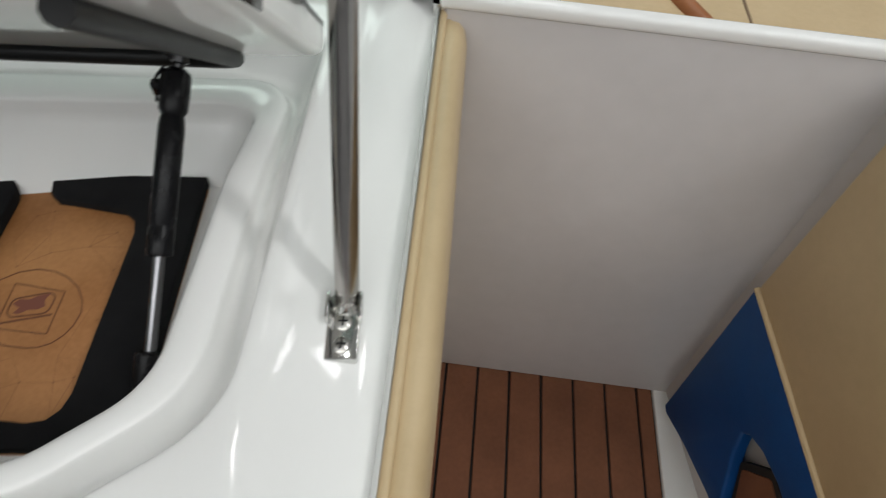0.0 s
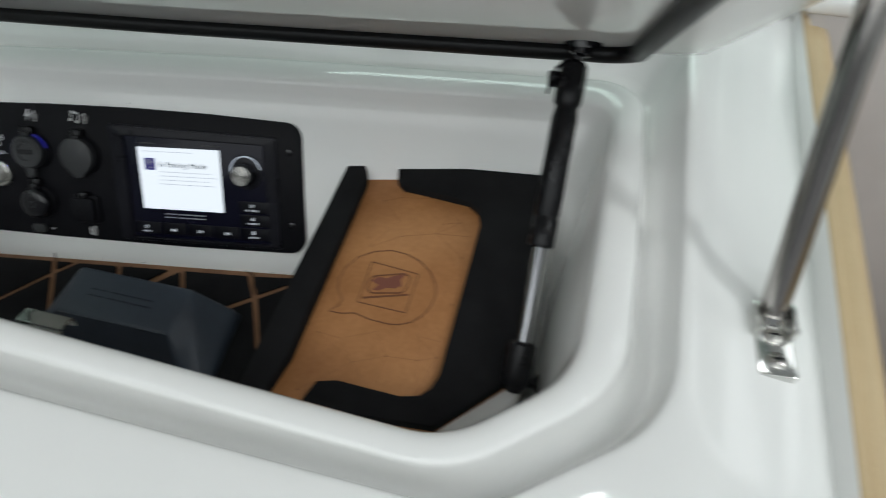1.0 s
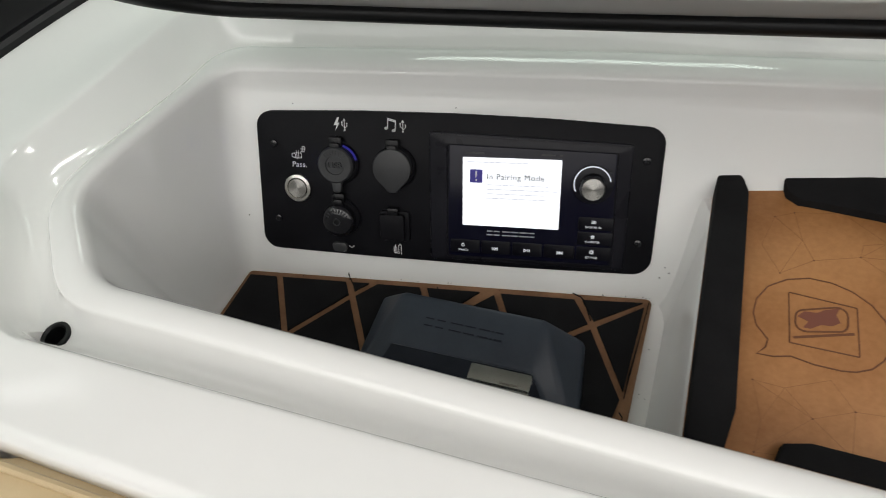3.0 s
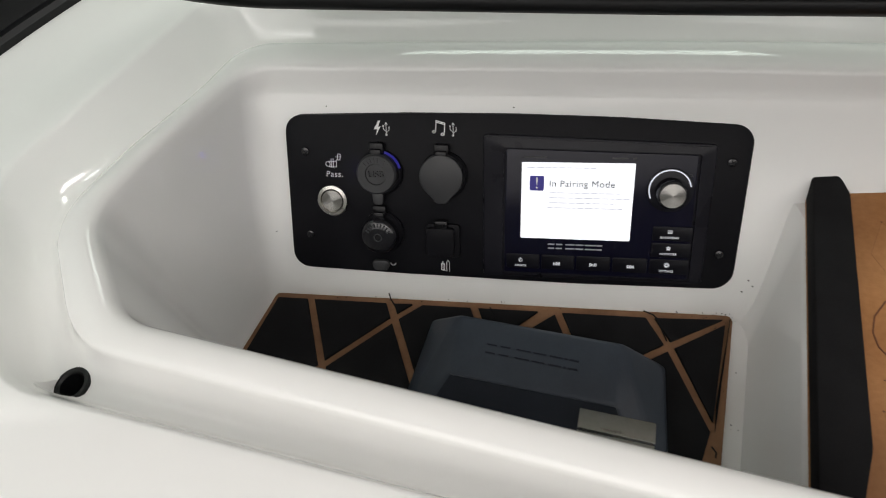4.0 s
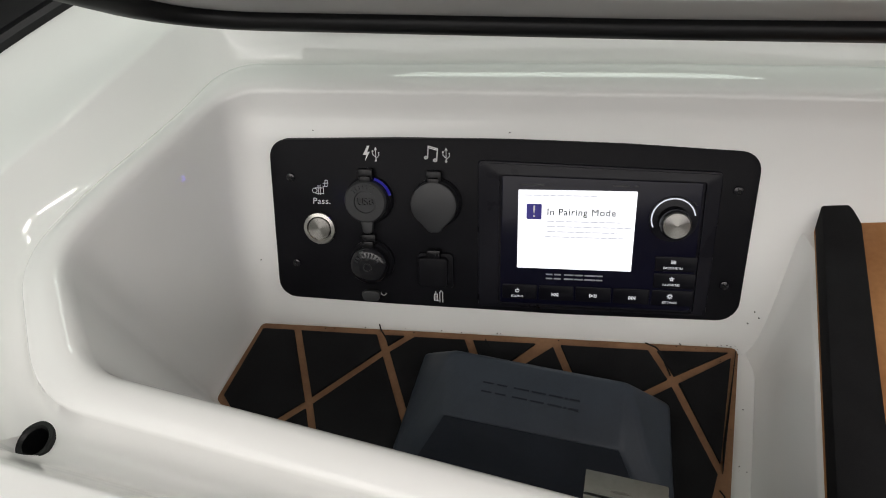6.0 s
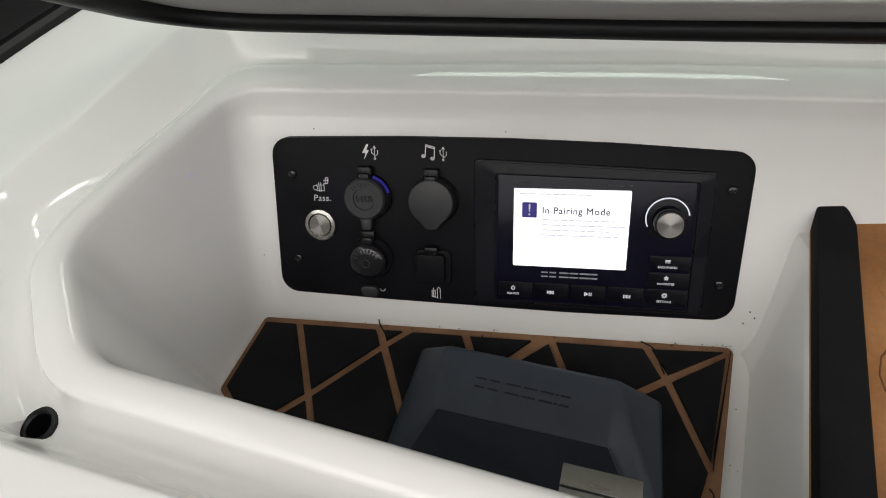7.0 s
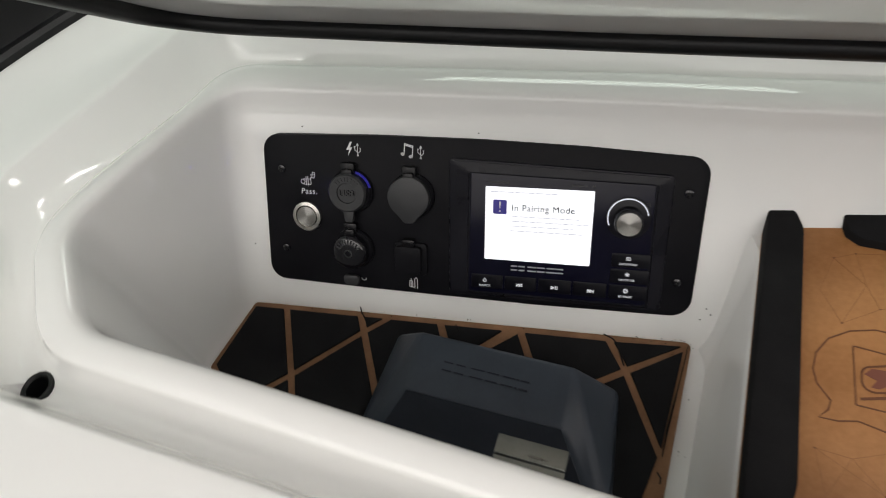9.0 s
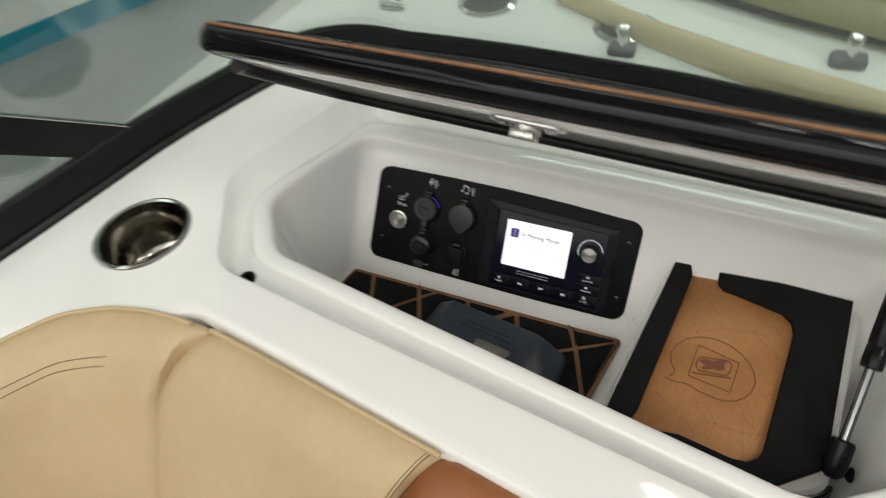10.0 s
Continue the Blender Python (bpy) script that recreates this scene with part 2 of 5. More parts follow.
def tube(points, r, n=10, closed=False, m=None):
    """A round rod along points; r may be one radius or one for each point."""
    bm = bmesh.new()
    pts = [Vector(p) for p in points]
    loops, side = [], None
    for i, p in enumerate(pts):
        if closed:
            d = (pts[(i + 1) % len(pts)] - pts[i - 1]).normalized()
        else:
            d = (pts[min(i + 1, len(pts) - 1)] - pts[max(i - 1, 0)]).normalized()
        if side is None:
            side = d.orthogonal().normalized()
        side = (side - d * side.dot(d)).normalized()
        up = d.cross(side)
        rr = r[i] if isinstance(r, (list, tuple)) else r
        loops.append([p + (side * math.cos(2 * math.pi * k / n) + up * math.sin(2 * math.pi * k / n)) * rr for k in range(n)])
    if closed:
        loops.append(loops[0])
        loft(bm, loops)
        bmesh.ops.remove_doubles(bm, verts=bm.verts, dist=1e-6)
    else:
        loft(bm, loops, True, True)
    if m:
        bm.transform(m)
    return bm


def joined(*bms):
    out = bmesh.new()
    for b in bms:
        me = bpy.data.meshes.new("tmp")
        b.to_mesh(me)
        b.free()
        out.from_mesh(me)
        bpy.data.meshes.remove(me)
    return out


def words(body, size, m, mat, parent, name="lettering", depth=0.0002, align="CENTER", shear=0.0, space=1.0):
    cu = bpy.data.curves.new("words", "FONT")
    cu.body, cu.size, cu.align_x, cu.align_y, cu.extrude, cu.shear, cu.space_character = body, size, align, "CENTER", depth, shear, space
    tmp = new("words", cu)
    me = bpy.data.meshes.new_from_object(tmp.evaluated_get(bpy.context.evaluated_depsgraph_get()))
    bpy.data.objects.remove(tmp)
    me.transform(m)
    me.materials.clear()
    me.materials.append(mat)
    ob = new(name, me)
    ob.parent = parent
    return ob


# ---- the console: deck, gutter, raised rim and the deep pocket in one moulding ----
INNER = [(0.0, 0.098), (-0.040, -0.042), (0.004, -0.100), (0.462, -0.174), (0.519, -0.137), (0.549, 0.084)]
RIMOUT = [(-0.011, 0.119), (-0.059, -0.048), (-0.011, -0.116), (0.466, -0.190), (0.541, -0.142), (0.571, 0.106)]
DECKIN = [(-0.036, 0.152), (-0.101, -0.030), (-0.031, -0.1400), (0.478, -0.207), (0.559, -0.160), (0.598, 0.134)]
FLOOR = [(-0.004, 0.003), (-0.018, -0.055), (0.020, -0.085), (0.440, -0.152), (0.492, -0.122), (0.518, 0.003)]
OUTER = [(-0.17, 0.90), (-0.31, -0.345), (-0.012, -0.188), (0.585, -0.281), (0.612, -0.270), (0.790, 0.90)]
RAD_IN, RAD_RIM, RAD_DECK = [0.022, 0.035, 0.045, 0.05, 0.05, 0.025], [0.03, 0.045, 0.06, 0.06, 0.06, 0.03], [0.03, 0.05, 0.05, 0.06, 0.06, 0.03]
DECK_Z = 0.158
CUP, CUP_R, DRAIN = (-0.1295, -0.1285), 0.0430, (-0.0165, -0.1280)


def between(a, b, k):
    return [p.lerp(q, k) for p, q in zip(a, b)]


def lowered(p, z, w):
    sx = max(0.0, min(1.0, (p.x - 0.25) / 0.33))
    sy = max(0.0, min(1.0, (p.y + 0.02) / 0.11))
    sy = sy * sy * (3 - 2 * sy)
    return (p.x, p.y, z - (0.010 + 0.007 * sx) * sy * w)


def console():
    fl, inn = rounded(FLOOR, 0.016), rounded(INNER, RAD_IN)
    rim, dk, out = rounded(RIMOUT, RAD_RIM), rounded(DECKIN, RAD_DECK), rounded(OUTER, [0.05, 0.05, 0.04, 0.03, 0.03, 0.05])
    loops = []

    def add(pts, z, w=0.0):
        loops.append([lowered(p, z, w) for p in pts])
    centre = Vector((0.25, -0.05))
    add([centre.lerp(p, 0.96) for p in fl], -0.003)
    add([centre.lerp(p, 0.99) for p in fl], -0.002)
    add(between(fl, inn, 0.02), 0.003)
    add(between(fl, inn, 0.06), 0.010, 0.05)
    for k in (0.25, 0.5, 0.75, 0.88):
        add(between(fl, inn, k), 0.146 * k, k)
    # an upright lip over the sloping back wall
    back = [max(0.0, min(1.0, (p.y - 0.065) / 0.030)) for p in inn]
    lip = [Vector((p.x, p.y - 0.0065 * f * f * (3 - 2 * f))) for p, f in zip(inn, back)]
    loops.append([lowered(Vector((p.x, min(p.y, q.y + 0.0004))), 0.1393 - 0.0030 * f, 0.97) for p, q, f in zip(between(fl, inn, 0.965), lip, back)])
    inn = lip
    add(inn, 0.1448, 1)
    add(between(inn, rim, 0.11), 0.1478, 1)
    add(between(inn, rim, 0.28), 0.1492, 1)
    add(between(inn, rim, 0.58), 0.1496, 1)
    add(between(inn, rim, 0.80), 0.1488, 1)
    add(between(inn, rim, 0.95), 0.1481, 1)
    add(rim, 0.1470, 1)
    # the gutter: a wide slope at the sides and back, a deeper channel with a steep kerb along the front
    for k, soft, steep, w in ((0.025, 0.1440, 0.1446, 0.98), (0.06, 0.1392, 0.1412, 0.94), (0.10, 0.1368, 0.1384, 0.9), (0.18, 0.1354, 0.1340, 0.82), (0.30, 0.1350, 0.1305, 0.7), (0.42, 0.1372, 0.1292, 0.58),
                              (0.60, 0.1431, 0.1290, 0.4), (0.70, 0.1465, 0.1306, 0.3), (0.78, 0.1493, 0.1360, 0.22), (0.85, 0.1518, 0.1440, 0.15), (0.92, 0.1540, 0.1520, 0.08), (0.97, 0.1557, 0.1557, 0.03), (1.0, 0.1570, 0.1572, 0.0)):
        loop = []
        for p, q in zip(between(rim, dk, k), rim):
            f = max(0.0, min(1.0, (-0.045 - q.y) / 0.055))
            f = f * f * (3 - 2 * f)
            loop.append(lowered(p, soft + (steep - soft) * f, w))
        loops.append(loop)
    add(between(dk, out, 0.012), 0.1577)
    add(between(dk, out, 0.04), DECK_Z)
    for k in (0.12, 0.2, 0.35, 0.5, 0.65, 0.8, 0.97):
        add(between(dk, out, k), DECK_Z)
    add(out, 0.1565)
    skirt = [p + (p - centre).normalized() * 0.004 for p in out]
    add(skirt, 0.150)
    add(skirt, -0.43)
    # the deck falls away a little towards the walkway
    for loop in loops[-9:-2]:
        for i, (x, y, z) in enumerate(loop):
            s = max(0.0, (x - 0.556) / 0.052)
            s = s * s * 2.0 if s < 0.25 else s - 0.125
            loop[i] = (x, y, z - 0.0150 * s * max(0.0, min(1.0, (0.16 - y) / 0.08)))
    bm = bmesh.new()
    loft(bm, loops, True, True)
    ob = link("console", bm, GELCOAT, crease=60)
    for cut in (lathe([(CUP_R, 0.05), (CUP_R, 0.3)], 48, Matrix.Translation((*CUP, 0))), lathe([(0.0082, 0.112), (0.0082, 0.2)], 24, Matrix.Translation((*DRAIN, 0)))):
        me = bpy.data.meshes.new("cutter")
        cut.to_mesh(me)
        cut.free()
        cutter = new("cutter", me)
        mod = ob.modifiers.new("opening", "BOOLEAN")
        mod.operation, mod.solver, mod.object = "DIFFERENCE", "EXACT", cutter
        solid = bpy.data.meshes.new_from_object(ob.evaluated_get(bpy.context.evaluated_depsgraph_get()))
        ob.modifiers.remove(mod)
        bpy.data.objects.remove(cutter)
        ob.data = solid
    return tagged(ob, "glossy white gelcoat boat console with an open glovebox pocket and drain gutter", "boat console", kind="structure")


CONSOLE = console()

# raised shelf in the pocket, under the device tray
def pocket_shelf():
    top = rounded([(0.520, 0.090), (0.310, 0.076), (0.341, 0.056), (0.3485, 0.030), (0.3215, -0.134), (0.445, -0.152), (0.494, -0.122)], [0.02, 0.003, 0.03, 0.03, 0.012, 0.02, 0.02])
    foot = rounded([(0.520, 0.040), (0.285, 0.024), (0.322, 0.010), (0.3305, -0.010), (0.3060, -0.134), (0.445, -0.152), (0.494, -0.122)], [0.02, 0.003, 0.03, 0.03, 0.02, 0.02, 0.02])
    bm = bmesh.new()
    loops = [[(p.x, p.y, -0.004) for p in foot]]
    for k, d in ((0.10, 0.0), (0.3, 0.0), (0.55, 0.0), (0.8, 0.0), (0.93, 0.0008), (0.985, 0.0018)):
        loops.append([(*p, -0.004 + (SHELF_TOP(p) + 0.004) * k - d) for p in between(foot, top, k ** 0.8)])
    c = Vector((0.43, -0.04))
    loops.append([(*p, SHELF_TOP(p)) for p in [q.lerp(c, 0.03) for q in top]])
    loft(bm, loops, True, True)
    part("pocket_shelf", bm, GELCOAT, CONSOLE)


def SHELF_TOP(p):
    return 0.0772 + 0.05 * (p.x - 0.414) + 0.05 * (p.y - 0.02) - 0.0066


pocket_shelf()

# ---- flat line work: ribbons and polygons raised a hair over a surface ----
def ribbons(lines, w, z0=0.0, z1=0.0003, m=None, closed=False):
    bm = bmesh.new()
    for line in lines:
        pts = [Vector(p) for p in line]
        segs = list(zip(pts, pts[1:])) + ([(pts[-1], pts[0])] if closed else [])
        for a, b in segs:
            d = (b - a)
            if d.length < 1e-7:
                continue
            d.normalize()
            n = Vector((-d.y, d.x)) * w / 2
            e = d * w * 0.4
            q = [a - e - n, b + e - n, b + e + n, a - e + n]
            lo, hi = [bm.verts.new((*p, z0)) for p in q], [bm.verts.new((*p, z1)) for p in q]
            bm.faces.new(hi)
            for k in range(4):
                bm.faces.new((lo[k], lo[(k + 1) % 4], hi[(k + 1) % 4], hi[k]))
    if m:
        bm.transform(m)
    return bm


def circle(cx, cy, r, n=20, a0=0.0, a1=360.0, ry=None):
    return [(cx + r * math.cos(radians(a0 + (a1 - a0) * k / n)), cy + (ry or r) * math.sin(radians(a0 + (a1 - a0) * k / n))) for k in range(n + 1)]


def shrunk(poly, d):
    """A convex polygon moved inwards by d on every side."""
    n = len(poly)
    pts = [Vector(p) for p in poly]
    if sum(pts[i - 1].cross(pts[i]) for i in range(n)) < 0:
        pts.reverse()
    out = []
    for i in range(n):
        a, p, b = pts[i - 1], pts[i], pts[(i + 1) % n]
        u, v = (p - a).normalized(), (b - p).normalized()
        nu, nv = Vector((-u.y, u.x)), Vector((-v.y, v.x))
        k = max(0.25, 1 + nu.dot(nv))
        out.append(p + (nu + nv) * d / k)
    return out


# ---- striker and drain ----
striker = thing("lid_striker", "polished steel striker plate on the inner face of the rim", "striker")
TURN = Matrix.Translation((0.2298, -0.1215, 0.1310)) @ Matrix.Rotation(radians(-7.5), 4, "Z")
part("plate", box(-0.0150, 0.0150, -0.0085, 0.0005, -0.0016, 0.0, 0.0006, 2, TURN @ Matrix.Rotation(radians(-8), 4, "X")), STRIKE, striker)
part("web", box(-0.0150, 0.0150, -0.0200, -0.0085, -0.0018, 0.0001, 0.0006, 2, TURN), STRIKE, striker)
part("fold", box(-0.0150, 0.0150, -0.0012, 0.0006, -0.0075, -0.0008, 0.0005, 2, TURN), STRIKE, striker)
drain = thing("gutter_drain", "black rubber drain grommet in the gutter corner", "drain")
DR = Matrix.Translation((*DRAIN, 0.1290)) @ Matrix.Rotation(radians(-4), 4, "Y")
part("sleeve", lathe([(0.0090, -0.0035), (0.0092, 0.0006), (0.0086, 0.0014), (0.0070, 0.0014), (0.0060, 0.0004), (0.0056, -0.014)], 32, DR, False), SEAL, drain)
part("bore", lathe([(0.0057, -0.0140), (0.0, -0.0140)], 24, DR, False), GLOSSBLACK, drain)

# ---- cup holder in the deck ----
cup = thing("cup_holder", "polished stainless steel cup holder sunk into the white deck", "cup holder")
part("flange", lathe([(CUP_R - 0.002, 0.150), (CUP_R - 0.0005, DECK_Z + 0.0012), (CUP_R + 0.002, DECK_Z + 0.0024), (CUP_R + 0.0045, DECK_Z + 0.0014), (CUP_R + 0.0055, DECK_Z - 0.001)], 56, Matrix.Translation((*CUP, 0)), False), CHROME, cup)
bowl = lathe([(0.0, 0.076), (0.026, 0.076), (0.031, 0.079), (0.0325, 0.084), (0.0335, 0.099), (0.036, 0.1025), (0.0393, 0.1045), (0.0402, 0.12), (CUP_R - 0.0015, 0.152)], 56, Matrix.Translation((*CUP, 0)), False)
part("bowl", bowl, CUPSTEEL, cup)
part("drain_disc", lathe([(0.0, 0.0772), (0.006, 0.0772), (0.007, 0.0765)], 24, Matrix.Translation((*CUP, 0)), False), SEAL, cup)

# ---- mat on the pocket floor ----
MAT = thing("pocket_mat", "tan foam mat inlaid with black foam facets on the pocket floor", "floor mat")
MATLINE = [(0.0005, 0.002), (-0.014, -0.056), (0.018, -0.086), (0.296, -0.128), (0.3215, 0.003)]
part("base", plate(rounded(MATLINE, 0.004, 4, 2), -0.0025, 0.0028, 0.0008), TANFOAM, MAT)
na, nc, nb, nd, ne, nf, ng, nt = (0.0280, -0.0006), (0.0880, -0.0006), (0.1120, -0.0006), (0.1490, -0.0006), (0.2010, -0.0006), (0.2068, -0.0006), (0.2670, -0.0006), (0.3190, -0.0004)
m1, m2, m3, m6, n1, n2, n3 = (0.0945, -0.0150), (0.0506, -0.0547), (0.2790, -0.0235), (0.3005, -0.0780), (0.163, -0.034), (0.123, -0.078), (0.228, -0.053)
FACETS = [
    [(0.0015, -0.0006), (-0.0115, -0.055), (0.016, -0.083), m2, na], [m2, (0.016, -0.083), (0.065, -0.092)], [na, m2, m1, nc], [nc, m1, nb],
    [nb, m1, n2, n1, nd], [nd, n1, ne], [m2, (0.065, -0.092), (0.122, -0.1), n2, m1], [nf, n3, n2, n1], [nf, n3, m3, ng], [ng, m3, nt],
    [nt, m3, m6], [m3, n3, (0.20, -0.112), (0.284, -0.124), m6], [n3, n2, (0.122, -0.1), (0.20, -0.112)], [nt, m6, (0.3062, -0.06)],
]
for poly in FACETS:
    part("facet", plate(shrunk(poly, 0.0026), 0.0018, 0.0052, 0.0006), FOAM, MAT)

# crumbs and specks along the mat's back edge
rnd = random.Random(3)
specks = []
for _ in range(70):
    edge = rnd.choice((0, 0, 1, 2))
    if edge == 0:
        x, y, z = rnd.uniform(0.27, 0.322), rnd.uniform(-0.004, 0.004), 0.0032
    elif edge == 1:
        x, y, z = rnd.uniform(0.0, 0.31), rnd.uniform(0.0, 0.004), 0.0033
    else:
        x, y, z = rnd.uniform(0.296, 0.318), rnd.uniform(-0.08, 0.0), 0.0033
    r = rnd.uniform(0.0002, 0.0006)
    specks.append(lathe([(0.0, -r), (r, 0.0), (0.0, r)], 5, Matrix.Translation((x, y, z)), False))
for u, v in ((0.006, 0.052), (0.052, 0.1405), (0.175, 0.1395), (-0.004, 0.128), (0.327, 0.030), (0.330, 0.026), (0.324, 0.022)):
    specks.append(lathe([(0.0, -0.0004), (0.0006, 0.0), (0.0, 0.0004)], 5, Matrix.Translation((u, 0.566 * v - 0.0002, 0.824 * v)), False))
for pts in ([(0.0877, 0.0035, 0.0075), (0.0889, 0.0005, 0.0050), (0.0940, -0.0063, 0.0048)], [(0.2640, 0.0012, 0.0060), (0.2700, -0.0020, 0.0068), (0.2727, -0.0039, 0.0050), (0.2776, -0.0200, 0.0048)], [(0.2975, -0.0870, 0.0050), (0.2992, -0.0905, 0.0065), (0.2988, -0.0935, 0.0052)], [(0.1610, -0.0022, 0.0050), (0.1650, -0.0085, 0.0049)]):
    specks.append(tube(pts, 0.0005, 5))
tagged(part("foam_crumbs", joined(*specks), FOAM), "dark foam crumbs along the mat edge", "crumbs", kind="stuff")

# ---- grey receiver box lying on the mat ----
MARKGREY = material("mark_grey", (0.012, 0.015, 0.022), 0.5, spec=0.2)
# the slate colour darkened, standing in for shade on the cover's front
SHADED_SLATE = surface(material("shaded_slate_plastic", (0.010, 0.013, 0.019), 0.42, spec=0.3), 40, (0.011, 0.014, 0.020), (0.017, 0.021, 0.030), rough=(0.36, 0.48))
FACEBLACK = material("face_black", (0.004, 0.004, 0.012), 0.2, spec=0.2)


# a maker's mark kept to plain pairs of bars
MARKS = [(-1.0, -0.80), (-0.70, -0.50), (-0.34, -0.04), (0.04, 0.30), (0.40, 0.66), (0.72, 0.76), (0.82, 1.0)]


def mark_bars(x0, x1, h):
    return [[(x0, y), (x1, y)] for y in (-h, h)]


def receiver():
    ob = thing("receiver_box", "dark slate grey plastic equipment cover lying on the pocket mat", "receiver")
    lb, rb, rf, lf = Vector((0.146, -0.026, 0.036)), Vector((0.246, -0.042, 0.041)), Vector((0.242, -0.080, 0.037)), Vector((0.1425, -0.066, 0.034))
    fl, fr = Vector((0.1240, -0.089, 0.0135)), Vector((0.2585, -0.109, 0.0145))
    m0, m1, m2, m3 = Vector((0.124, -0.018, 0.013)), Vector((0.273, -0.043, 0.017)), Vector((0.2695, -0.113, 0.013)), Vector((0.1115, -0.091, 0.012))
    low = [Vector((p.x + dx, p.y + dy, 0.0035)) for p, dx, dy in ((m0, -0.002, 0.003), (m1, 0.002, 0.003), (m2, 0.003, -0.004), (m3, -0.004, -0.003))]
    bm = bmesh.new()
    v = {k: bm.verts.new(p) for k, p in (("lb", lb), ("rb", rb), ("rf", rf), ("lf", lf), ("fl", fl), ("fr", fr), ("m0", m0), ("m1", m1), ("m2", m2), ("m3", m3), ("b0", low[0]), ("b1", low[1]), ("b2", low[2]), ("b3", low[3]))}
    for f in ("lf rf rb lb", "m0 lb rb m1", "m0 m3 lb", "m3 fl lf lb", "m1 rb m2", "rb rf fr m2", "lf fl fr rf", "fl m3 m2 fr", "b0 m0 m1 b1", "b1 m1 m2 b2", "b2 m2 m3 b3", "b3 m3 m0 b0", "b0 b1 b2 b3"):
        bm.faces.new([v[k] for k in f.split()])
    bmesh.ops.recalc_face_normals(bm, faces=bm.faces)
    bmesh.ops.bevel(bm, geom=bm.edges[:], offset=0.0030, segments=3, affect="EDGES", profile=0.5)
    part("cover", bm, SLATE, ob)
    # plate added on the front slope; darker slate paints its shade and dark reflection
    mid = (lf + rf + fl + fr) / 4
    nrm = (rf - lf).cross(lf - fl).normalized()
    nrm = nrm if nrm.z > 0 else -nrm
    bm = bmesh.new()
    quad = [mid + (p - mid) * 0.965 for p in (lf, rf, fr, fl)]
    loft(bm, [[tuple(p - nrm * 0.004) for p in quad], [tuple(p + nrm * 0.0004) for p in quad]], True, True)
    part("front_shade", bm, SHADED_SLATE, ob, "front slope plate with its shade painted in darker slate")
    u = (rb - lb).normalized()
    w = u.cross((lb - lf).normalized()).normalized()
    q = w.cross(u)
    c = (lb + rb + rf + lf) / 4
    face = Matrix((u, q, w)).transposed().to_4x4()
    face.translation = c - u * 0.002
    for x0, x1 in MARKS:
        part("maker_mark", ribbons(mark_bars(x0 * 0.0275, x1 * 0.0275, 0.0027), 0.0009, -0.002, 0.0007, face), MARKGREY, ob, "plain raised maker's mark")
    return ob


receiver()

# ---- switch and stereo panel ----
SLANT = Matrix(((1, 0, 0, 0), (0, 0.566, -0.824, 0), (0, 0.824, 0.566, 0), (0, 0, 0, 1)))


def at(u, v, h=0.0, turn=0.0):
    return SLANT @ Matrix.Translation((u, v, h)) @ Matrix.Rotation(radians(turn), 4, "Z")


PANEL = thing("stereo_panel", "black plastic panel with rocker sockets and a lit marine stereo", "control panel")
part("backplate", plate(rounded([(0.0228, 0.1349), (0.0182, 0.0268), (0.1000, 0.0246), (0.2148, 0.0230), (0.3168, 0.0240), (0.3176, 0.1290), (0.2420, 0.1336), (0.1770, 0.1357), (0.1070, 0.1362)], [0.012, 0.012, 0.3, 0.3, 0.013, 0.012, 0.3, 0.3, 0.3], 8, 4), -0.006, 0.003, 0.0008, SLANT), ABS, PANEL)


def screw(u, v):
    s = part("screw", lathe([(0.0, 0.0044), (0.0012, 0.0046), (0.0026, 0.004), (0.003, 0.003)], 16, at(u, v), False), GLOSSBLACK, PANEL, "black cross-head screw")
    part("cross_slot", ribbons([[(-0.0016, 0), (0.0016, 0)], [(0, -0.0016), (0, 0.0016)]], 0.0006, 0.0042, 0.0048, at(u, v, 0, 30)), SEAL, s)


for u, v in ((0.0353, 0.1110), (0.0333, 0.0520), (0.3066, 0.1070), (0.3062, 0.0480)):
    screw(u, v)

# steel push button
button = part("push_button", lathe([(0.0112, 0.003), (0.0112, 0.0040), (0.0104, 0.0054), (0.0083, 0.0058), (0.0077, 0.0046)], 36, at(0.0522, 0.0774), False), BRUSHED, PANEL, "round steel push button")
part("button_cap", lathe([(0.0076, 0.0044), (0.0072, 0.0058), (0.0, 0.0059)], 36, None, False), SPUN, button).matrix_basis = at(0.0522, 0.0774)


